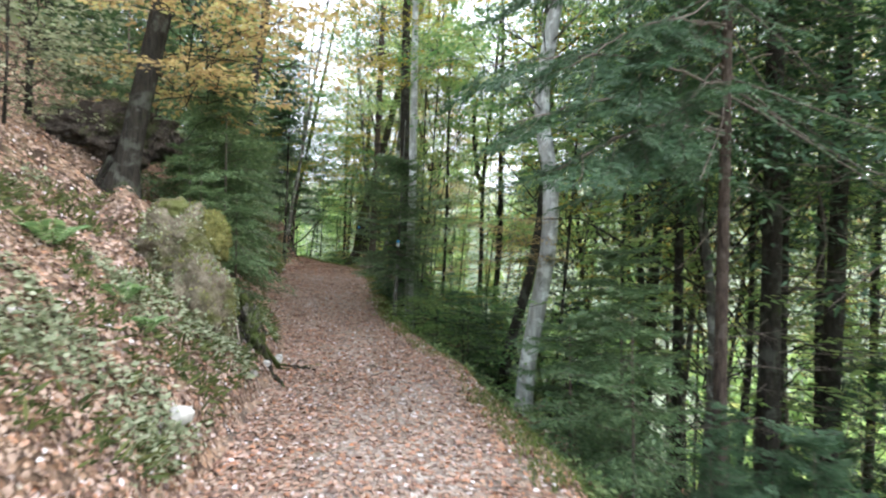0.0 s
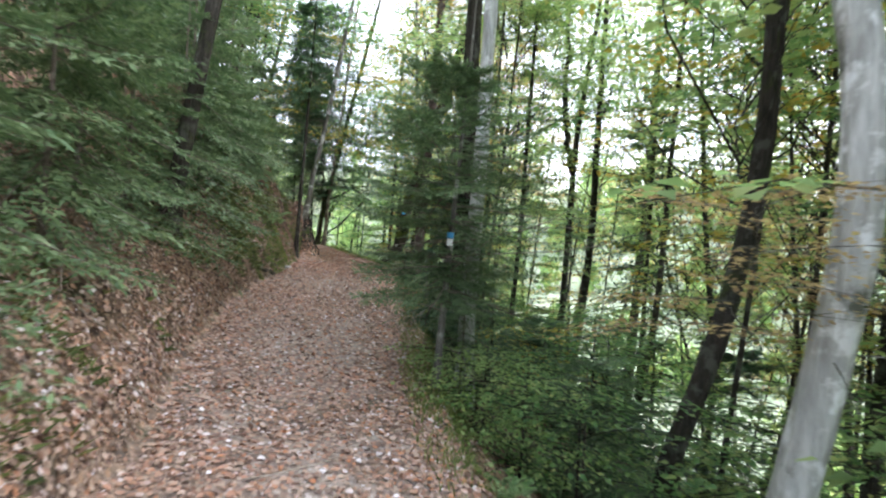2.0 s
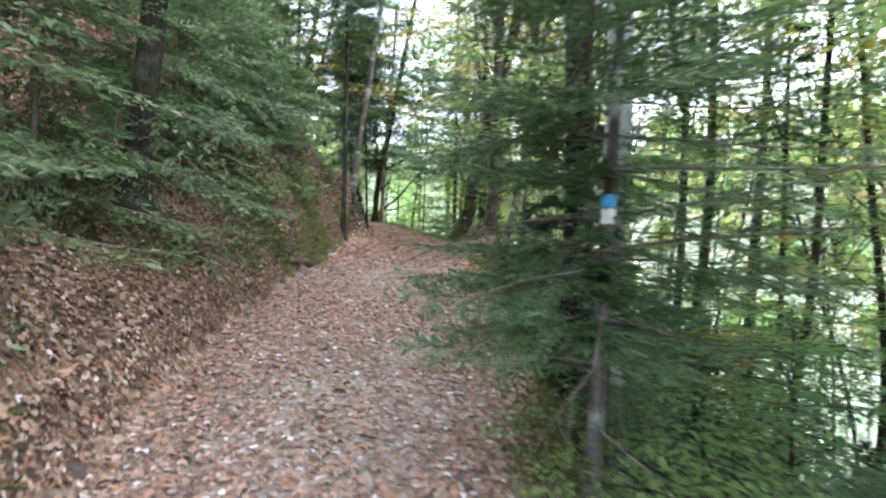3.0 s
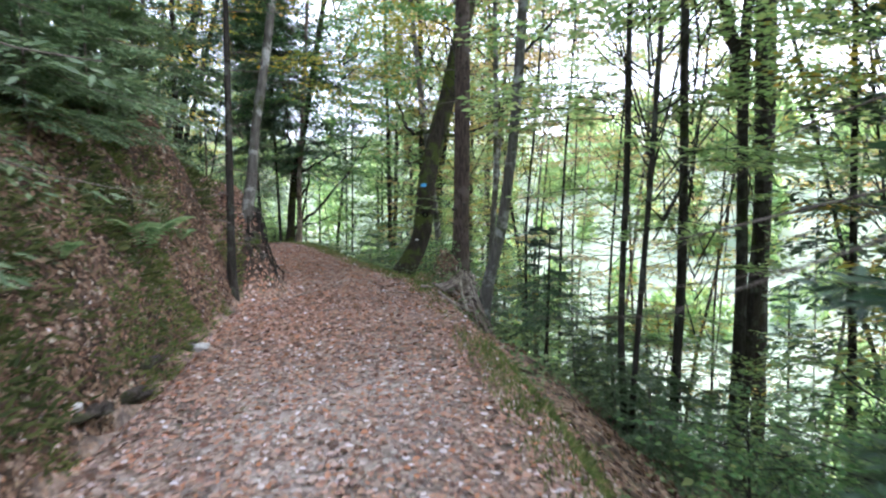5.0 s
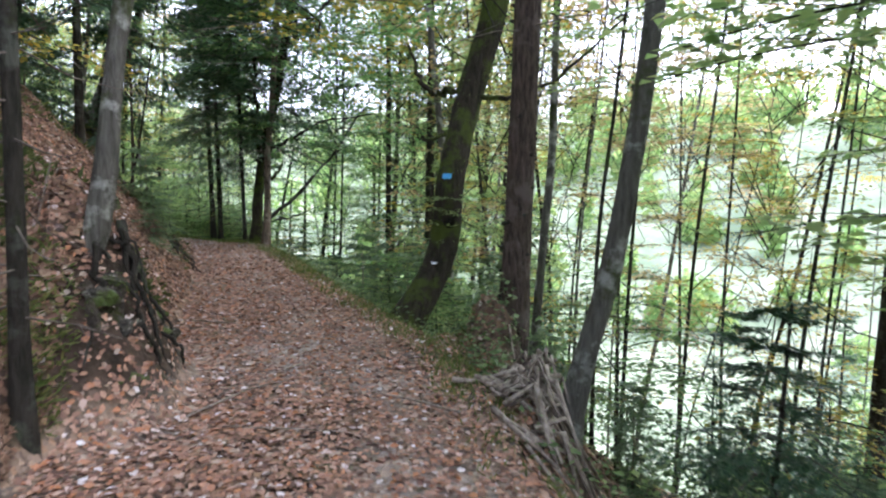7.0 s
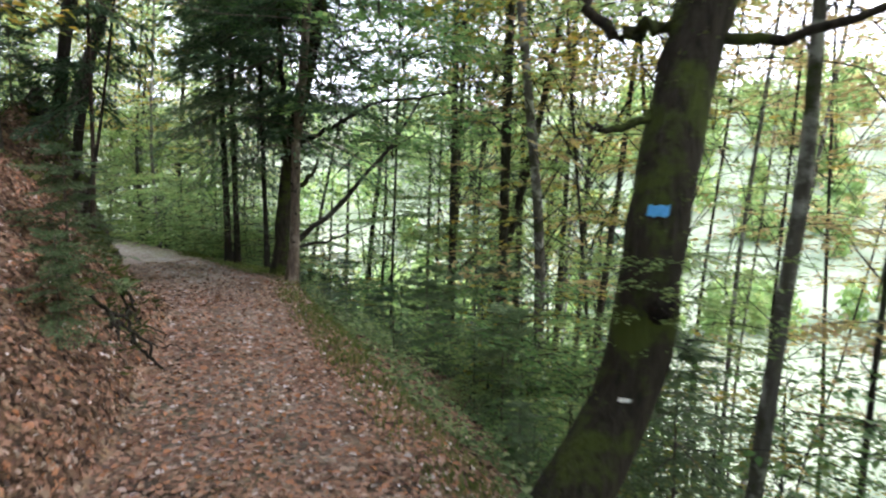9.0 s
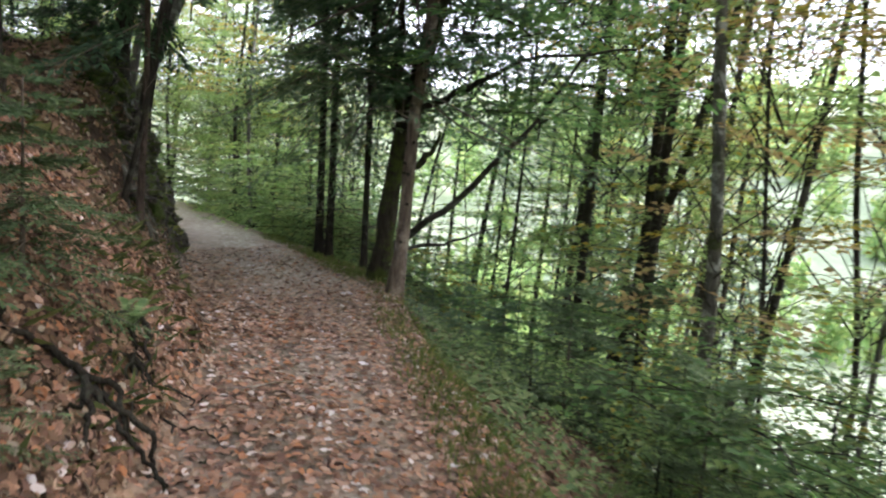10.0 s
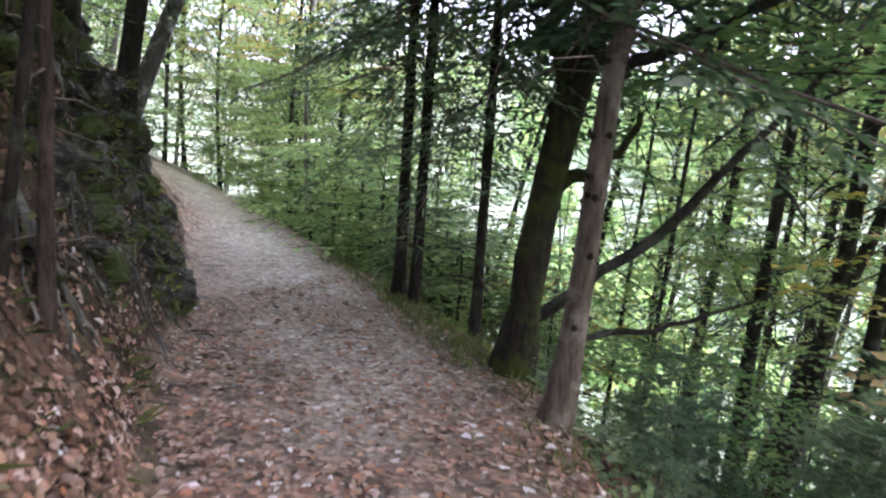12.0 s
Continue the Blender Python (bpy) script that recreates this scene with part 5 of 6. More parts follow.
# thin beeches with turning leaves over the valley
for i, (tx, ty) in enumerate(((-1.96, 29.74), (-0.59, 32.07), (0.9, 34.3), (-1.88, 35.87), (-0.9, 29.2))):
    z = ground_z(tx, ty)
    t, p = stem("beech_tree", tx, ty, [(z, tx, ty), (z + 4, tx + 0.1, ty), (z + 8, tx + 0.5, ty)], 14, 0.075, M_BARK_DARK if i % 2 else M_BARK_GREY, "thin beech with yellow and orange turning leaves", group="turning beeches over the valley", sides=7, taper=0.4)
    crowned(t, SPARSE[0], M_LIGHT, M_BARK_DARK, 1.1, i * 77, 0.6 - 0.6 * z)
    crowned(t, BEECH[0] if i < 3 else SPARSE[1], (M_YELLOW, M_ORANGE, M_ORANGE)[i % 3], M_BARK_DARK, 1.0, i * 131, 3.4 - z, (0.2, 0))
    crowned(t, SPARSE[0], M_ORANGE, M_BARK_DARK, 1.0, i * 51, 8.0 - z, (0.4, 0))
# light green thicket beyond the bend
k = np.random.default_rng(55)
for i in range(44):
    u = 0.35 + i / 44 * 1.9
    j = 14 + int(u)
    e = _ST[j + 1, 2:4] * (u - int(u)) + _ST[j, 2:4] * (1 - u + int(u)) if i % 4 else _ST[j + 1, 0:2] * (u - int(u)) + _ST[j, 0:2] * (1 - u + int(u))
    q = k.uniform(1.5, 3.6) * (1 if i % 4 else -1)
    young("beech_sapling", e[0] + 0.62 * q, e[1] + 0.78 * q, SAPLING[i % 2], k.uniform(0.9, 1.4), M_LIGHT if i % 5 else M_BEECH, "light green leafy beech sapling beyond the bend", M_BARK_DARK, turn=i * 50, group="thicket beyond the bend")

for i, (x, y) in enumerate(((-9.3, 31.2), (-9.9, 31.75), (-10.5, 32.3), (-11.2, 32.75), (-11.9, 33.2), (-9.5, 32.2), (-10.3, 33.0), (-11.2, 33.7), (-8.6, 31.3))):
    young("beech_sapling", x, y, SAPLING[i % 2], 1.0 + 0.1 * (i % 3), M_LIGHT, "light green leafy beech sapling at the path edge", M_BARK_DARK, turn=i * 83, group="thicket beyond the bend")
# tall pale leafy trees on the hillside behind the bend
for i, (tx, ty) in enumerate(((-22.0, 40.5), (-20.0, 42.5), (-24.5, 41.0), (-18.6, 43.5), (-26.5, 43.0), (-16.8, 42.6), (-23.0, 44.0))):
    z = ground_z(tx, ty)
    t, p = stem("beech_tree", tx, ty, [(z, tx, ty), (z + 5, tx + 0.3, ty)], 13, 0.13, M_BARK_GREY, "tall pale leafy beech on the hillside", group="trees on the hillside behind the bend", sides=7, taper=0.4)
    for j in range(3):
        crowned(t, WOOD[(i + j) % 3], M_LIGHT if (i + j) % 3 else M_ORANGE, M_BARK_DARK, 1.3, i * 77 + j * 120, 0.2 + 4.4 * j)

# young spruces and beech saplings beside the path
for x, y, i, s in ((-2.75, 7.75, 0, 0.95), (-3.3, 9.3, 0, 1.1), (-3.9, 10.4, 0, 1.2), (-4.6, 13.3, 1, 1.15), (-4.4, 11.9, 0, 1.1), (-5.2, 14.6, 1, 1.2), (-2.95, 7.15, 2, 0.8), (-2.45, 7.3, 2, 0.75), (-2.6, 6.6, 2, 0.6), (-5.2, 9.0, 0, 1.0), (-5.9, 11.4, 1, 1.4),
                   (-5.5, 15.9, 0, 0.9), (-5.3, 16.7, 2, 0.7), (-5.5, 17.7, 2, 0.75), (-5.75, 18.5, 2, 0.85), (-5.6, 16.9, 2, 1.0), (-6.3, 18.2, 1, 1.2), (-5.85, 18.0, 2, 0.9), (-5.2, 15.0, 2, 0.9), (-6.0, 19.3, 0, 1.0)):
    young("spruce_sapling", x, y, SPRUCE_YOUNG[i], s, M_NEEDLE_YOUNG, "dense dark green young spruce growing on the bank", turn=x * 60, group="young spruces on the bank")
for x, y, i, s in ((1.15, 5.6, 2, 0.95), (1.5, 4.9, 0, 0.8), (1.9, 6.6, 0, 1.0), (0.45, 11.0, 2, 0.9), (0.9, 12.2, 2, 0.9), (-0.7, 12.2, 1, 0.55), (-1.05, 20.4, 2, 0.62), (-0.7, 21.6, 2, 0.6), (0.2, 16.2, 2, 0.7),
                   (-2.6, 24.9, 0, 0.75), (-4.0, 26.6, 2, 0.9), (-5.1, 28.4, 2, 0.9), (-2.0, 23.9, 2, 0.7), (2.2, 8.6, 0, 0.9), (-0.6, 18.5, 2, 0.6), (-0.1, 19.2, 2, 0.65), (-0.85, 18.9, 2, 0.5), (0.6, 19.9, 2, 0.75), (0.9, 19.1, 2, 0.65), (-1.4, 22.1, 0, 0.42), (-0.6, 21.5, 0, 0.45)):
    young("spruce_sapling", x, y, SPRUCE_YOUNG[i], s, M_NEEDLE_YOUNG, "dark green young spruce on the slope below the path", turn=x * 60, group="young spruces on the slope")
for x, y, i, s in ((-4.3, 6.0, 1, 0.75), (-4.9, 7.2, 0, 1.1), (-5.4, 8.0, 1, 1.0)):
    young("beech_sapling", x, y, SAPLING[i], s, M_HERB, "pale grey green leafy shrub on top of the bank", M_BARK_DARK, turn=x * 60, group="shrubs on top of the bank")
for x, y, s in ((-6.9, 23.9, 0.5), (-6.5, 23.3, 0.36)):
    young("spruce_sapling", x, y, SPRUCE_YOUNG[2], s, M_NEEDLE_YOUNG, "small spruce with spreading boughs on the bank", turn=x * 60)
for x, y, i, s, m in ((-0.42, 10.75, 0, 0.5, M_LIGHT), (-0.5, 11.3, 0, 0.6, M_LIGHT), (0.35, 10.6, 0, 0.8, M_BEECH), (-0.1, 10.6, 0, 0.6, M_LIGHT), (0.9, 12.6, 1, 0.9, M_BEECH), (2.2, 11.0, 1, 1.1, M_BEECH), (1.0, 14.2, 1, 1.0, M_BEECH),
                      (2.0, 9.6, 1, 1.0, M_BEECH), (-4.95, 17.35, 0, 0.22, M_HERB), (0.4, 15.2, 0, 0.8, M_YELLOW), (0.9, 16.4, 1, 1.0, M_BEECH), (0.3, 20.9, 1, 0.9, M_BEECH), (-1.9, 26.2, 1, 1.0, M_YELLOW), (-4.4, 29.4, 1, 1.0, M_BEECH), (-6.1, 31.6, 1, 1.0, M_BEECH), (-7.6, 31.9, 1, 0.9, M_YELLOW),
                      (-1.0, 24.6, 1, 1.1, M_BEECH), (-2.9, 27.6, 1, 1.1, M_BEECH), (-3.6, 28.9, 1, 1.1, M_YELLOW), (-1.6, 28.0, 1, 1.2, M_BEECH), (-5.0, 30.6, 1, 1.0, M_BEECH), (1.6, 17.6, 1, 1.1, M_BEECH), (0.6, 22.6, 1, 1.1, M_YELLOW), (-0.4, 22.9, 1, 1.0, M_BEECH), (2.9, 12.4, 1, 1.2, M_BEECH), (3.2, 10.2, 1, 1.1, M_BEECH), (-8.9, 32.6, 1, 1.0, M_BEECH), (-10.4, 33.4, 1, 1.0, M_BEECH), (-12.6, 35.0, 1, 1.2, M_BEECH), (-10.9, 35.4, 1, 1.2, M_YELLOW)):
    young("beech_sapling", x, y, SAPLING[i], s, m, "leafy beech sapling with layered sprays", M_BARK_DARK, turn=x * 60, group="beech saplings")


# thick undergrowth below the outer edge: low young spruces and leafy beech shoots
def undergrowth(count, seed, lo, hi, y0, y1, over, spruces, group, needles=M_NEEDLE):
    x, y, out, k = beside(count, -1, lo, hi, seed, y0, y1)
    for px, py, o in zip(x, y, out):
        tall = (0.3 + 0.68 * o + over * k.uniform(0.3, 1.0)) * k.uniform(0.6, 1.0)
        if k.random() < spruces:
            i = int(k.integers(3))
            young("spruce_sapling", px, py, SPRUCE_YOUNG[i], float(np.clip(tall / (2.6, 3.6, 1.7)[i], 0.28, 1.3)), needles, "dark young spruce in the undergrowth below the path", turn=k.uniform(0, 360), group=group)
        else:
            i = int(k.integers(2))
            young("beech_sapling", px, py, SAPLING[i], float(np.clip(tall / (1.5, 2.2)[i], 0.35, 1.3)), (M_BEECH, M_LIGHT)[int(k.integers(2))], "leafy beech shoot in the undergrowth below the path", M_BARK_DARK, turn=k.uniform(0, 360), group=group)


undergrowth(30, 301, 0.9, 8.0, 1.5, 8.8, 0.2, 0.9, "undergrowth by the first spruces")
undergrowth(10, 302, 0.8, 4.5, 10.5, 15.0, 0.3, 0.4, "undergrowth below the path")
undergrowth(12, 303, 1.4, 4.0, 15.5, 20.3, -0.3, 0.5, "undergrowth above the valley", M_NEEDLE_YOUNG)
undergrowth(22, 304, 0.9, 5.0, 24.0, 32.0, -0.1, 0.4, "undergrowth below the bend", M_NEEDLE_YOUNG)
undergrowth(7, 306, 0.8, 2.6, 27.5, 33.0, 0.1, 0.75, "undergrowth below the bend")
undergrowth(15, 305, 0.9, 3.6, 2.2, 5.5, 0.6, 1.0, "undergrowth by the first spruces")


# the wood on both sides
def wood(count, box, keep, seed, label, taken, spruces=0.2, tops=(10, 17), leaf=None, gap=(4.5, 6.0), clear=None):
    k = np.random.default_rng(seed)
    made = 0
    for _ in range(count * 30):
        if made >= count:
            break
        x, y = k.uniform(box[0], box[1]), k.uniform(box[2], box[3])
        off, half, *_r = (v[0] for v in along(x, y))
        if not keep(x, y, off, half) or any((x - a) ** 2 + (y - b) ** 2 < c * c for a, b, c in taken):
            continue
        taken.append((x, y, 1.5))
        made += 1
        z = ground_z(x, y)
        spruce = k.random() < spruces
        if spruce:
            d = k.uniform(0.12, 0.24)
            t, p = stem("spruce_tree", x, y, [(z, x, y), (z + 4, x + k.normal(0, 0.1), y)], 11, d, M_BARK_DARK, "dark spruce in the wood", "tree", sides=7, group=label, taper=0.3)
            crowned(t, SPRUCE_FAR[int(k.integers(2))] if abs(off) > 4.5 else SPRUCE_TALL[1], M_NEEDLE, M_TWIG, k.uniform(0.9, 1.3), k.uniform(0, 360), k.uniform(-0.5, 1.5))
        else:
            lean = k.normal(0.06, 0.08)
            top = k.uniform(*tops) + 0.55 * max(-off - 5, 0)
            t, p = stem("beech_tree", x, y, [(z, x, y), (z + 3, x + 3 * lean, y + k.normal(0, 0.15)), (z + 7, x + 7 * lean + k.normal(0, 0.3), y)], top, k.uniform(0.06, 0.2), M_BARK_DARK if k.random() < 0.75 else M_BARK_GREY, "slender beech in the wood", "tree", sides=7, group=label, taper=0.4)
            warm = k.random()
            m = M_YELLOW if warm < 0.17 else leaf or M_BEECH
            if off < -half and y > 25 and x > -4.5 and warm > 0.45:
                m = M_ORANGE if warm > 0.68 else M_YELLOW
            h = k.uniform(0.0, 1.2) + k.uniform(0.35, 0.75) * max(-off - 3, 0)
            if clear is not None:
                h = clear + k.uniform(0, 0.8) + 0.68 * max(-off - half, 0)
            while h < top - 2:
                sc = k.uniform(0.9, 1.2)
                crowned(t, WOOD[int(k.integers(3))] if abs(off) > 4.5 else BEECH[int(k.choice([0, 2]))], m, M_BARK_DARK, sc, k.uniform(0, 360), h, (h * lean, 0))
                h += k.uniform(*gap) * sc


def in_gap(x, y):
    """The opening in the trees towards the valley."""
    a = math.degrees(math.atan2(x + 2.2, y - 13.0))
    b = math.degrees(math.atan2(x + 3.4, y - 19.0))
    return (y > 13 and 6 < a < 29) or (y > 19 and 12 < b < 31)


TAKEN = [(o.location.x, o.location.y, 1.0) for o in scene.objects if o.parent is None and o.type == "EMPTY"]
wood(60, (-8, 22, 2, 62), lambda x, y, off, half: -22 < off < -half - 2.6 and not in_gap(x, y), 5, "trees on the slope below the path", TAKEN, 0.14, (12, 17), M_LIGHT, (3.6, 5.0))
wood(6, (-4, 16, 26, 62), lambda x, y, off, half: off < -half - 10 and in_gap(x, y) and y < 46, 6, "trees on the slope below the path", TAKEN, 0.05, (10, 16), M_YELLOW, (5, 7))
wood(46, (-22, -2, 4, 60), lambda x, y, off, half: half + (1.9 if y > 12 else 8.0) < off < 15 and y < 27.5, 7, "trees on the slope above the path", TAKEN, 0.3)
wood(15, (-26, -7, 29, 62), lambda x, y, off, half: -13 < off < -half - 1.2 or half + 4.5 < off < 13, 8, "trees round the far bend", TAKEN, 0.0, (4.5, 6), M_LIGHT, (2.5, 3.4), 0.2)
wood(12, (-22, -6, 26, 46), lambda x, y, off, half: -9 < off < -half - 1.8, 11, "trees round the far bend", TAKEN, 0.05, (5, 7), M_LIGHT, (2.5, 3.4), 0.2)
wood(18, (2.4, 10, 9, 24), lambda x, y, off, half: off < -half - 2.4 and not in_gap(x, y), 13, "trees on the slope below the path", TAKEN, 0.0, (10, 14), M_LIGHT, (3.8, 5))
wood(8, (-36, -14, 37, 54), lambda x, y, off, half: abs(off) > half + 1.6, 14, "trees round the far bend", TAKEN, 0.0, (6, 8), M_LIGHT, (2.5, 3.4), 0.2)
wood(5, (-7, 3, 30, 42), lambda x, y, off, half: off < -half - 3, 15, "trees on the slope below the path", TAKEN, 0.0, (15, 19), M_LIGHT, (5, 7))
wood(5, (-9, 1, 29, 42), lambda x, y, off, half: -6.5 < off < -half - 1.2 and y > 31.8, 16, "leafy trees near the bend", TAKEN, 0.25, (11, 14), M_BEECH, (2.8, 3.8), 2.2)
wood(9, (0.6, 7, 9.5, 17), lambda x, y, off, half: -6.0 < off < -half - 1.5 and not in_gap(x, y), 17, "leafy trees by the young spruce", TAKEN, 0.0, (12, 15), M_BEECH, (2.0, 2.8), 3.0)
wood(9, (1.6, 6.5, 10, 15.5), lambda x, y, off, half: off < -half - 1.4, 19, "leafy trees by the young spruce", TAKEN, 0.0, (9, 12), M_BEECH, (2.5, 3.4), 0.9)
wood(3, (-6, -1.2, 26, 33.5), lambda x, y, off, half: -7.5 < off < -half - 1.0 and not in_gap(x, y), 20, "leafy trees near the bend", TAKEN, 0.1, (9, 12), M_LIGHT, (2.4, 3.2), 1.6)
wood(4, (-9, -5.6, 19.5, 27), lambda x, y, off, half: half + 0.9 < off < half + 3.2, 18, "leafy trees on the bank", TAKEN, 0.3, (8, 10), M_BEECH, (2.8, 3.8), 2.4)
wood(10, (4, 13, 4, 15), lambda x, y, off, half: off < -half - 3.0, 21, "dark trees below the start of the way", TAKEN, 0.3, (4, 5.5), M_BEECH, (2.5, 3.4), 0.1)
wood(14, (-14, 16, -16, 1), lambda x, y, off, half: half + 1.6 < abs(off) < 14, 9, "trees behind the start of the way", TAKEN, 0.18)
# ---- rocks, stump, stones, sticks, roots ----
def boulder(name, where, size, seed, material, label, category, rough_share=0.25, sub=4, turn=0.0, squares=0.0):
    bm = bmesh.new()
    bmesh.ops.create_icosphere(bm, subdivisions=sub, radius=1.0)
    off = Vector((seed * 3.1, seed * 1.7, seed * 0.9))
    for v in bm.verts:
        c = v.co.copy()
        if squares:
            m = max(abs(c.x), abs(c.y), abs(c.z))
            c = c.lerp(c / m, squares)
        n = noise.fractal(c * 1.4 + off, 1.0, 2.0, 4) * rough_share
        ridge = abs(noise.noise(c * 3.2 + off)) * rough_share * 0.7
        cells = noise.voronoi(c * 2.2 + off)[0][0] * rough_share * 0.9
        fine = noise.fractal(c * 5.0 + off, 0.8, 2.1, 5) * rough_share * 0.32
        v.co = c * (1 + n - ridge + cells + fine)
    bmesh.ops.scale(bm, vec=size, verts=bm.verts)
    me = bpy.data.meshes.new(name)
    bm.to_mesh(me)
    bm.free()
    me.polygons.foreach_set("use_smooth", [True] * len(me.polygons))
    ob = part(name, me, material)
    ob.matrix_basis = pose(*where, 0, 0, turn)
    return tagged(ob, label, category)


def fuzz(ob, count, lengths, share, material, seed, name="moss", label="", spread_by=0.6, up_only=-0.3):
    """Tufts of moss or small herbs growing out of a lump's own surface."""
    k = np.random.default_rng(seed)
    me = ob.data
    co, no = np.zeros(len(me.vertices) * 3), np.zeros(len(me.vertices) * 3)
    me.vertices.foreach_get("co", co)
    me.vertices.foreach_get("normal", no)
    co, no = co.reshape(-1, 3), no.reshape(-1, 3)
    ok = np.where(no[:, 2] > up_only)[0]
    i = ok[k.integers(0, len(ok), count)]
    p = co[i] + k.normal(0, 0.012, (count, 3))
    ok = rough(p[:, 0] + p[:, 2], p[:, 1] - p[:, 2] * 0.6, 0.13, seed) > k.uniform(-0.7, 0.5, count)
    p, n_ = p[ok], no[i][ok]
    n = len(p)
    ln = k.uniform(*lengths, n)
    a = k.uniform(0, 6.28, n)
    tufts = leaf_mesh(name, p - n_ * 0.006, unit(n_ + k.normal(0, spread_by, (n, 3)) + (0, 0, -0.25)), np.column_stack([np.cos(a), np.sin(a), 0.3 * np.ones(n)]), ln, ln * share, 0.1)
    return tagged(part(name, tufts, material, ob, label), kind="stuff")


def roots(name, base, seed, count, reach, radius, label, material=M_BARK_DARK, spread_dir=0.0, arc=2.2):
    k = np.random.default_rng(seed)
    t = thing(name, base, label, "roots")
    for i in range(count):
        a = spread_dir + k.uniform(-arc / 2, arc / 2)
        ln = reach * k.uniform(0.5, 1.0)
        q, at = [np.array([0, 0, 0.0])], np.zeros(2)
        for j in range(1, 6):
            u = j / 5
            at = at + np.array([math.cos(a), math.sin(a)]) * ln / 5
            a += k.normal(0, 0.45)
            px, py = base[0] + at[0], base[1] + at[1]
            gz = ground_z(px, py) - base[2]
            q.append(np.array([at[0], at[1], gz + 0.03 * (1 - u)]) + k.normal(0, 0.025, 3))
        limb(t, q, radius * k.uniform(0.5, 1.2), material, 5, "root")
    return t


def block_mesh(name, size, seed):
    """An angular, weathered lump of rock: a hull of random corners, broken up and roughened."""
    k = np.random.default_rng(seed)
    bm = bmesh.new()
    for q in unit(k.normal(0, 1, (15, 3))) * k.uniform(0.75, 1.0, (15, 1)):
        bm.verts.new(q)
    res = bmesh.ops.convex_hull(bm, input=bm.verts)
    bmesh.ops.delete(bm, geom=[g for g in res["geom_interior"] if isinstance(g, bmesh.types.BMVert)], context="VERTS")
    bmesh.ops.triangulate(bm, faces=bm.faces)
    bmesh.ops.subdivide_edges(bm, edges=bm.edges, cuts=4, use_grid_fill=True)
    off = Vector((seed * 1.3, seed * 2.1, seed * 0.7))
    for v in bm.verts:
        c = v.co.copy()
        v.co = c * (1 + 0.16 * noise.fractal(c * 2.0 + off, 1.0, 2.0, 4) + 0.10 * noise.fractal(c * 6.0 + off, 0.9, 2.0, 4))
    bmesh.ops.scale(bm, vec=size, verts=bm.verts)
    me = bpy.data.meshes.new(name)
    bm.to_mesh(me)
    bm.free()
    return me


def outcrop(name, foot, count, size, tall, batter, seed, label):
    """Broken rock showing through the bank: angular blocks stacked along a line of the plan."""
    k = np.random.default_rng(seed)
    foot = np.array(foot, float)
    d = foot[1] - foot[0]
    run = np.hypot(*d)
    inward = np.array([-d[1], d[0]]) / run
    mid = foot.mean(0)
    base = ground_z(*mid)
    t = thing(name, (mid[0], mid[1], base), label, "rock")
    for i in range(count):
        u, h = (i * 0.618) % 1.0, (i + 0.5 * k.random()) / count
        h = h * tall * (0.75 + 0.35 * math.sin(u * 3.1))
        p = foot[0] + d * u + inward * (0.07 + batter * h + k.normal(0, 0.03))
        s_ = size * k.uniform(0.6, 1.15)
        ob = part("rock_block", block_mesh("rock_block", (s_, s_ * k.uniform(0.8, 1.4), s_ * k.uniform(0.5, 0.95)), seed * 50 + i), M_ROCK, t)
        if i % 3 == 0 and size > 0.15:
            fuzz(ob, 260, (0.015, 0.06), 0.3, (M_MOSS, M_MOSS_PALE)[i % 2], seed + i)
        ob.matrix_basis = pose(p[0] - mid[0], p[1] - mid[1], ground_z(*(foot[0] + d * u)) - base + h, k.normal(0, 16), k.normal(0, 16), k.uniform(0, 360))
    return t


fuzz([c for c in MOSSY_BEECH.children if c.name.startswith("trunk")][0], 6000, (0.01, 0.032), 0.4, M_MOSS, 71, up_only=-0.95)
# old mossy mound with roots on the bank at the start
lump = boulder("earth_mound", (-2.42, 5.62, 1.22), (0.34, 0.30, 0.42), 14, M_EARTH, "lumpy mound of bare tan earth and moss on the bank", "mound", 0.24, 5, 30)
fuzz(lump, 2600, (0.02, 0.05), 0.5, M_HERB, 1, "herb_cover")
fuzz(lump, 1800, (0.015, 0.045), 0.35, M_MOSS_PALE, 2)
lump = boulder("earth_mound", (-2.16, 5.48, 0.72), (0.30, 0.30, 0.46), 15, M_EARTH, "crumbling face of bare earth under the old stump", "mound", 0.24, 5, 70)
fuzz(lump, 2200, (0.02, 0.05), 0.5, M_HERB, 3, "herb_cover")
fuzz(lump, 1800, (0.015, 0.05), 0.35, M_MOSS_PALE, 4)
lump = boulder("moss_cushion", (-2.16, 5.72, 1.36), (0.17, 0.19, 0.24), 16, M_MOSSY, "thick cushion of yellow green moss hanging over the mound", "moss", 0.24, 5, 10)
fuzz(lump, 2600, (0.012, 0.035), 0.35, M_MOSS_PALE, 5)
boulder("bare_stump_top", (-2.46, 5.64, 1.60), (0.18, 0.20, 0.12), 4, M_STUMP, "bare tan top of an old rotten stump on the mound", "stump", 0.30, 4, 30)
# solid dark lump put where the mound has a shadowed gap with roots
lump = boulder("root_block", (-1.97, 6.25, 0.36), (0.13, 0.45, 0.32), 17, M_ROCK, "dark lump of soil and roots standing for a shaded gap", "roots", 0.5, 5, 20)
fuzz(lump, 1500, (0.02, 0.06), 0.25, M_MOSS, 6)
roots("stump_roots", (-2.0, 5.66, 1.10), 3, 3, 0.75, 0.009, "bare pale roots hanging from the mound", M_STICK, 0.2, 2.2)
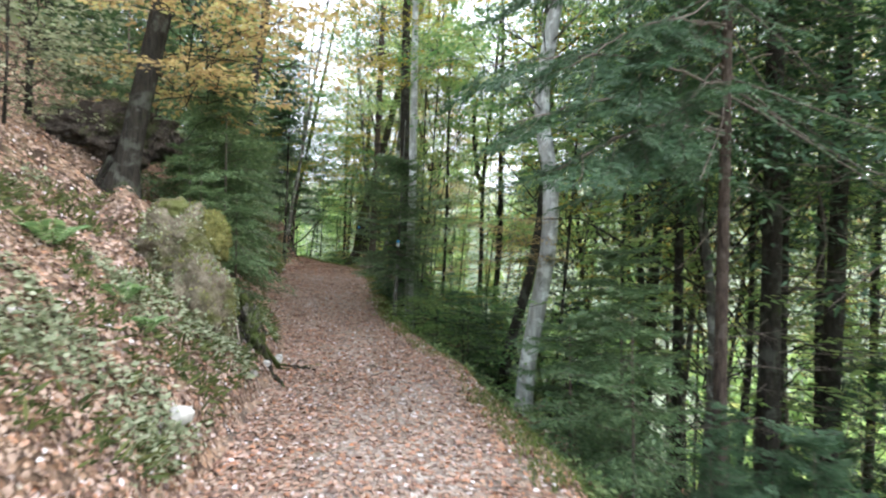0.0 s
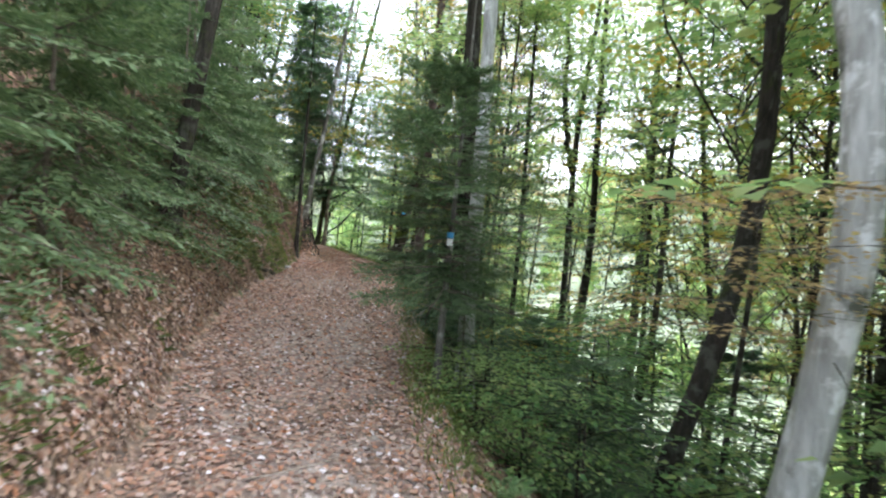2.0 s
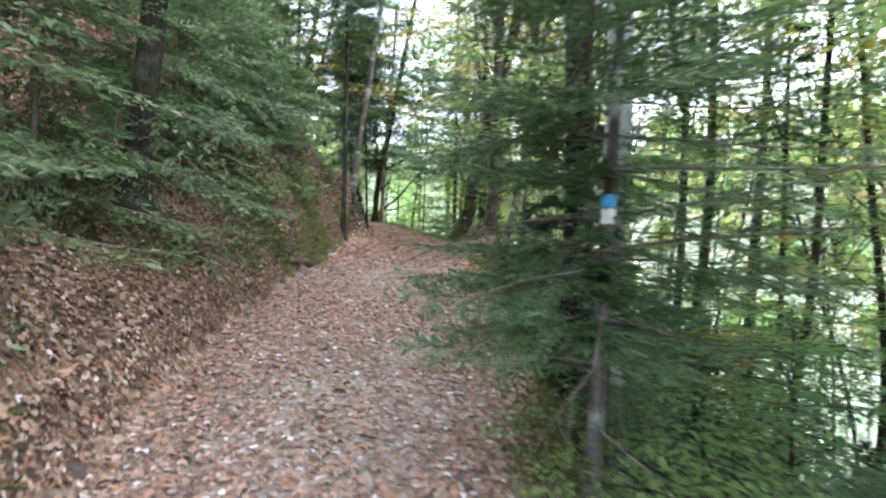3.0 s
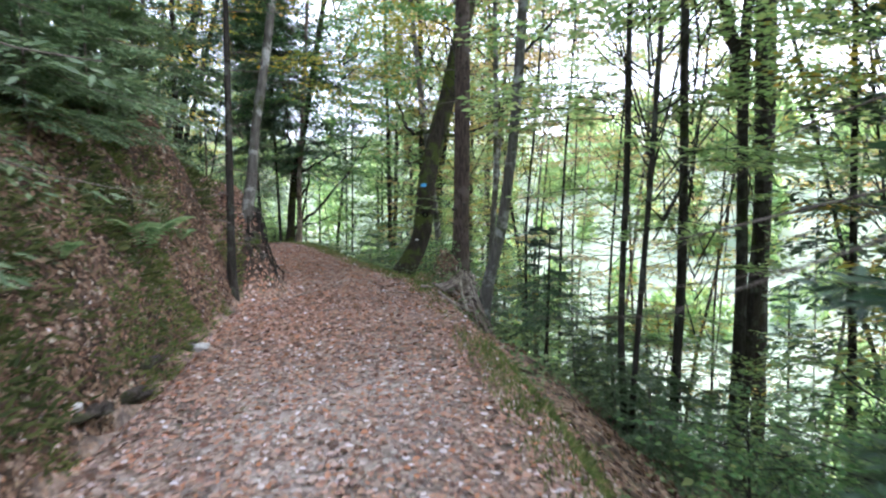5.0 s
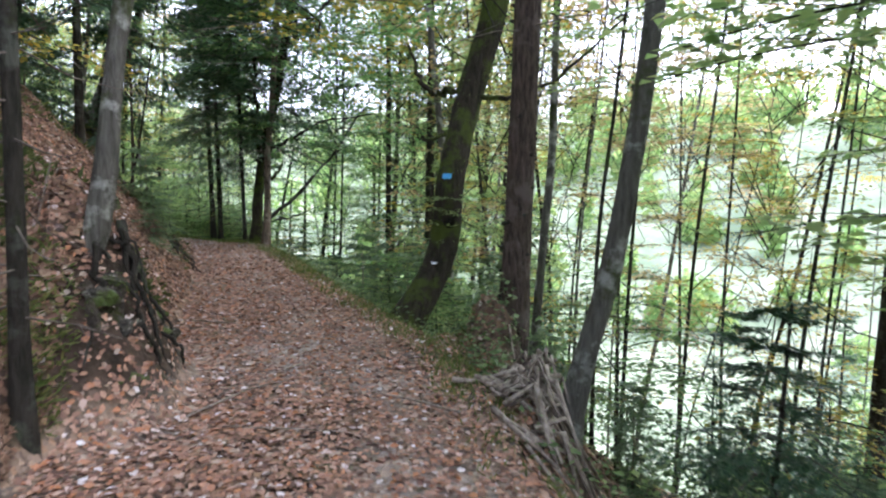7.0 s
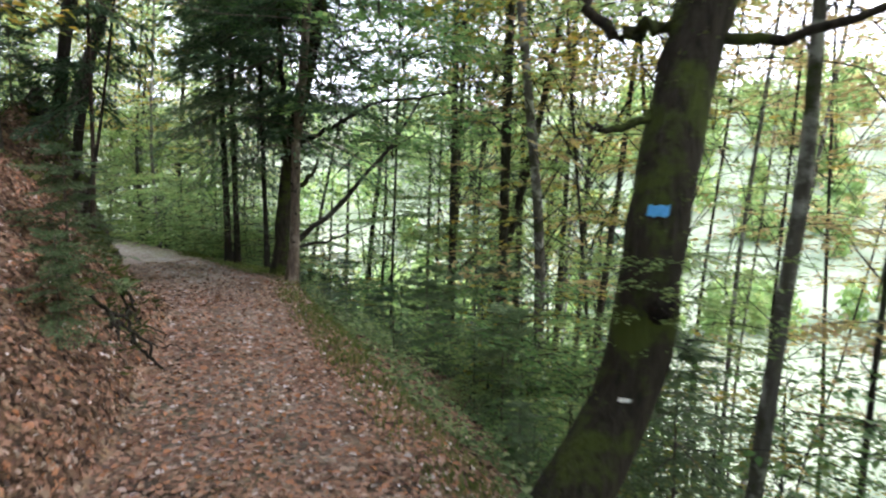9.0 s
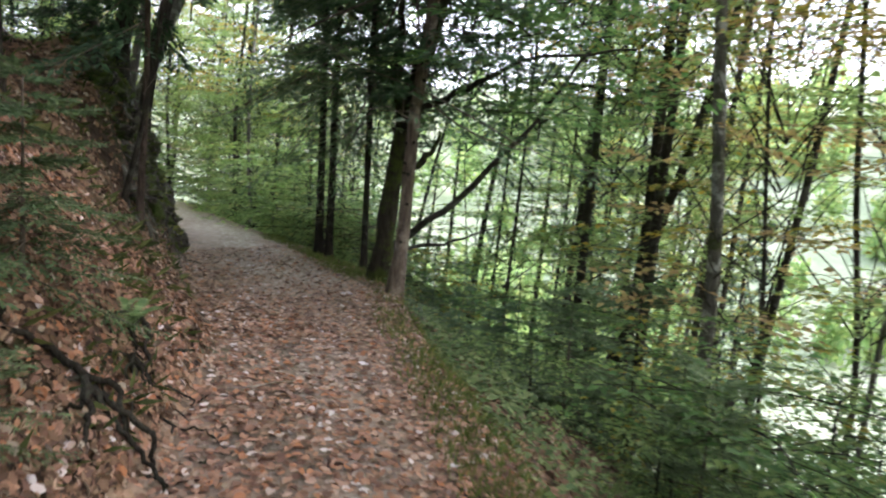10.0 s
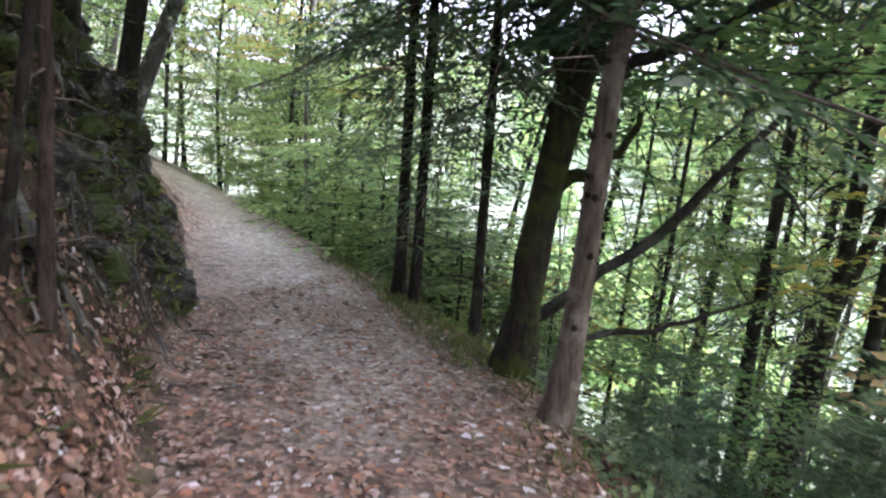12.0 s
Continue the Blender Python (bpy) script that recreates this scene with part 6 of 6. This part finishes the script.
roots("stump_roots", (-1.98, 6.15, 0.85), 4, 7, 1.15, 0.034, "dark mossy roots running down to the path", M_BARK_MOSS, 1.0, 1.3)
# dark lump in place of the shaded hollow under the leaning tree on the bank
boulder("root_hollow_lump", (-3.9, 7.12, ground_z(-3.9, 7.12) + 0.16), (0.50, 0.20, 0.27), 9, M_ROOTS, "dark lump standing for the shaded hollow under the leaning beech", "root plate", 0.6, 5, 20)
roots("hollow_roots", (-3.75, 6.92, ground_z(-3.75, 6.92) + 0.34), 6, 16, 0.7, 0.022, "bare roots hanging over the bank", M_BARK_DARK, -0.9, 3.0)
# bank of roots under the slim pale tree
outcrop("root_bound_rock", ((-4.72, 19.85), (-5.0, 20.9)), 18, 0.13, 0.8, 0.36, 31, "dark broken rock and earth bound by roots at the path edge")
lump = boulder("root_mass", (-5.03, 19.98, 1.60), (0.15, 0.22, 0.38), 33, M_ROOTS, "knotted mass of grey roots and earth under the slim beech", "roots", 0.3, 5, 20)
fuzz(lump, 900, (0.02, 0.07), 0.2, M_MOSS, 8)
lump = boulder("root_mass", (-4.92, 20.3, 1.26), (0.14, 0.30, 0.20), 34, M_ROOTS, "low knot of roots and earth at the path edge", "roots", 0.35, 5, 10)
for seed, x, y, n_ in ((8, -5.02, 19.95, 4), (28, -4.98, 20.15, 5), (38, -5.05, 20.45, 4)):
    roots("tree_roots", (x, y, ground_z(x, y) + 0.1), seed, n_, 0.40, 0.026, "tangled dark roots spreading down the bank", M_BARK_DARK, 0.0, 3.4)
for seed, x, y in ((62, -6.75, 24.3), (63, -6.95, 24.55), (64, -6.6, 23.9)):
    roots("bank_roots", (x, y, ground_z(x, y) + 0.06), seed, 7, 0.55, 0.014, "dark bare roots showing on the leafy bank", M_BARK_DARK, -0.6, 3.4)
# rock at the bend
outcrop("rock_outcrop", ((-8.66, 26.6), (-9.42, 28.02)), 110, 0.19, 1.75, 0.34, 21, "dark jagged rock outcrop with moss and roots beside the path")
for seed, x, y, up_ in ((11, -8.85, 26.6, 0.12), (12, -9.1, 27.0, 0.15), (13, -8.6, 26.2, 0.1), (14, -9.4, 27.5, 0.15)):
    roots("rock_roots", (x, y, ground_z(x, y) + up_), seed, 7, 0.7, 0.013, "grey roots hanging over the rock", M_BARK_GREY, -0.5, 2.6)
for x, y, knots, d, lab in (
    (-9.45, 27.0, [(2.9, -9.45, 27.0), (4.0, -9.4, 27.05), (5.5, -9.2, 27.2)], 0.15, "dark crooked tree growing out of the rock"),
    (-9.75, 27.7, [(3.0, -9.75, 27.7), (4.4, -9.55, 27.8), (5.6, -9.2, 27.9)], 0.14, "dark leaning stem above the rock")):
    t, p = stem("beech_tree", x, y, knots, 9, d, M_BARK_DARK, lab, flare=1.8, knobs=0.1)
    crowned(t, SPARSE[0], M_YELLOW, M_BARK_DARK, 0.8, x * 40, 1.6, (0.4, 0.2))
t, p = stem("spruce_tree", -8.4, 26.17, [(2.3, -8.4, 26.17), (3.0, -8.34, 26.14), (4, -8.3, 26.1)], 5.5, 0.05, M_BARK_SPRUCE, "thin brown spruce stem on the bank by the rock", taper=0.3)
twig_fan(t, p, 0.15, 1.2, 9, 0.5, 44)
crowned(t, spruce_crown(95, 1.7, 4.8, 0.85, 9, 4, needle=1.7, gap=((math.pi * 1.75, 0.9, 1.6, 0.4),)), M_NEEDLE, M_TWIG)
t, p = stem("beech_tree", -8.43, 26.02, [(2.3, -8.43, 26.02), (2.95, -8.2, 25.96), (4, -7.95, 25.9)], 4.0, 0.038, M_BARK_DARK, "thin grey leaning stem on the bank by the rock", taper=0.3)
crowned(t, SAPLING[0], M_LIGHT, M_BARK_GREY, 0.7, 0, 2.0, (0.35, 0))

# stones along the path
for x, y, s, seed in ((-1.62, 3.85, 0.07, 1), (-1.74, 6.15, 0.045, 2), (-1.76, 6.65, 0.055, 3), (-1.7, 5.6, 0.035, 4), (-4.5, 17.5, 0.06, 5), (-4.35, 15.7, 0.03, 10)):
    boulder("stone", (x, y, ground_z(x, y) + s * 0.35), (s * 1.2, s * 0.85, s * 0.75), seed, M_STONE, "pale limestone lying among fallen leaves", "stone", 0.3, 3, seed * 40, 0.3)
# small dark stones in the ditch at the foot of the bank, dark lumps added for its shade
k = np.random.default_rng(9)
for i in range(9):
    u = i / 8
    x, y, r = -4.55 + 0.22 * u + k.normal(0, 0.04), 17.4 - 1.7 * u + k.normal(0, 0.06), k.uniform(0.018, 0.035)
    boulder("ditch_shade_lump", (x - 0.03, y + 0.08, ground_z(x, y) - 0.012), (0.07, 0.16, 0.03), 70 + i, M_ROOTS, "low dark lump standing for shade in the ditch", "soil", 0.5, 3, 8)
    boulder("dark_stone", (x, y, ground_z(x, y)), (r * 1.1, r * 1.5, r * 0.7), 50 + i, M_ROCK, "small dark stone in the ditch", "stone", 0.5, 3, i * 50)


def stick_pile():
    """Heap of broken branches at the edge of the path."""
    k = np.random.default_rng(12)
    base = (-2.33, 20.5, ground_z(-2.33, 20.5))
    t = thing("stick_pile", base, "heap of bare broken branches at the path edge", "branch pile")
    for i in range(95):
        s = Soup()
        a = k.uniform(-1.9, 0.9)
        ln = k.uniform(0.2, 0.62)
        u, w = k.normal(-0.1, 0.13), k.normal(0.05, 0.27)
        c = np.array([u, w, 0.0])
        d = np.array([math.cos(a), math.sin(a), 0.0])
        q = []
        for e in (-0.5, 0.0, 0.5):
            b = c + d * ln * e
            gz = ground_z(base[0] + b[0], base[1] + b[1]) - base[2]
            q.append(np.array([b[0], b[1], gz + 0.02 + 0.34 * math.exp(-(b[0] ** 2) / 0.10 - b[1] ** 2 / 0.4) * k.random()]) + k.normal(0, 0.03, 3))
        r = k.uniform(0.008, 0.022)
        s.tube(q, [r, r * 0.9, r * 0.5], 5)
        part("stick", s.mesh("stick"), M_STICK, t)
    return t


stick_pile()
# thin sticks lying on the path and the bank
k = np.random.default_rng(3)
for i in range(46):
    y = k.uniform(3, 27)
    off = k.uniform(-1.0, 2.6)
    j = int(np.clip(np.searchsorted(_MID[:, 1], y) - 1, 0, len(_MID) - 2))
    u = (y - _MID[j, 1]) / (_MID[j + 1, 1] - _MID[j, 1])
    x = _MID[j, 0] + u * (_MID[j + 1, 0] - _MID[j, 0]) - off
    a, ln, r = k.uniform(0, 3.14), k.uniform(0.15, 0.7), k.uniform(0.003, 0.008)
    s = Soup()
    pts = []
    for e in (-0.5, -0.15, 0.2, 0.5):
        px, py = x + math.cos(a) * ln * e + k.normal(0, 0.02), y + math.sin(a) * ln * e
        pts.append((px, py, ground_z(px, py) + 0.025))
    s.tube(pts, [r, r, r * 0.8, r * 0.4], 5)
    tagged(part("fallen_stick", s.mesh("fallen_stick"), M_STICK), "thin bare stick lying among fallen leaves", "stick", "sticks on the ground")


# ---- far woods across the valley ----
def far_woods():
    k = np.random.default_rng(77)
    pos, up = [], []
    for i in range(540):
        x, y = (k.uniform(-40, 190), k.uniform(40, 260)) if i % 2 else (k.uniform(-20, 70), k.uniform(5, 90))
        if i >= 420:
            a, d = k.uniform(-0.4, 1.5), k.uniform(235, 340)
            x, y = d * math.sin(a), d * math.cos(a)
        off = along(x, y)[0][0]
        if off > -23 or (in_gap(x, y) and math.hypot(x, y) < 150):
            continue
        z, h, r = ground_z(x, y), k.uniform(7, 14) * (1 + (i >= 420)), k.uniform(2, 4) * (1 + (i >= 420))
        n = 160
        v = unit(k.normal(0, 1, (n, 3))) * (k.random((n, 1)) ** 0.4)
        pos.append(np.array([x, y, z + h * 0.55]) + v * (r, r, h * 0.5))
        up.append(unit(v + k.normal(0, 0.5, (n, 3))))
    pos, up = np.concatenate(pos), np.concatenate(up)
    n = len(pos)
    me = leaf_mesh("far_woods", pos, k.normal(0, 1, (n, 3)), up, k.uniform(0.6, 1.1, n) * np.clip(np.hypot(pos[:, 0], pos[:, 1]) / 90, 1, 2.5), k.uniform(0.45, 0.75, n) * np.clip(np.hypot(pos[:, 0], pos[:, 1]) / 90, 1, 2.5), 0.2, six=True)
    return tagged(part("far_woods", me, M_LIGHT), "distant yellow green woods across the valley", "woods", kind="stuff")


far_woods()


def fern(x, y, scale, seed, label):
    """A fern with arching fronds of small leaflets."""
    k = np.random.default_rng(seed)
    t = thing("fern", (x, y, ground_z(x, y)), label, "fern")
    for i in range(8):
        a, ln = i * 0.785 + k.normal(0, 0.2), scale * k.uniform(0.7, 1.0)
        pos, way, up, size = [], [], [], []
        for j in range(16):
            u = (j + 1) / 16
            p = np.array([math.cos(a) * ln * u, math.sin(a) * ln * u, ln * (1.5 * u - 0.95 * u * u)])
            for s_ in (-1, 1):
                c = a + s_ * radians(70)
                pos.append(p)
                way.append((math.cos(c), math.sin(c), -0.15))
                up.append((-0.5 * math.cos(a), -0.5 * math.sin(a), 1))
                size.append(ln * 0.30 * math.sin(math.pi * min(u * 0.9 + 0.12, 1)) + 0.01)
        size = np.array(size)
        part("frond", leaf_mesh("frond", np.array(pos), np.array(way), np.array(up, float), size, size * 0.36, 0.15), M_FERN, t)
    return t


for x, y, s_, seed in ((-4.85, 17.3, 0.46, 1), (-2.35, 4.55, 0.26, 2), (-2.75, 4.35, 0.3, 3), (-2.0, 4.2, 0.2, 4), (-4.75, 16.2, 0.2, 5), (-5.05, 18.3, 0.22, 6), (0.2, 8.9, 0.3, 7), (-0.25, 9.9, 0.28, 8), (-6.9, 24.4, 0.2, 9)):
    fern(x, y, s_, seed, "fresh green fern growing on the bank" if x < -1 else "green fern below the edge of the path")
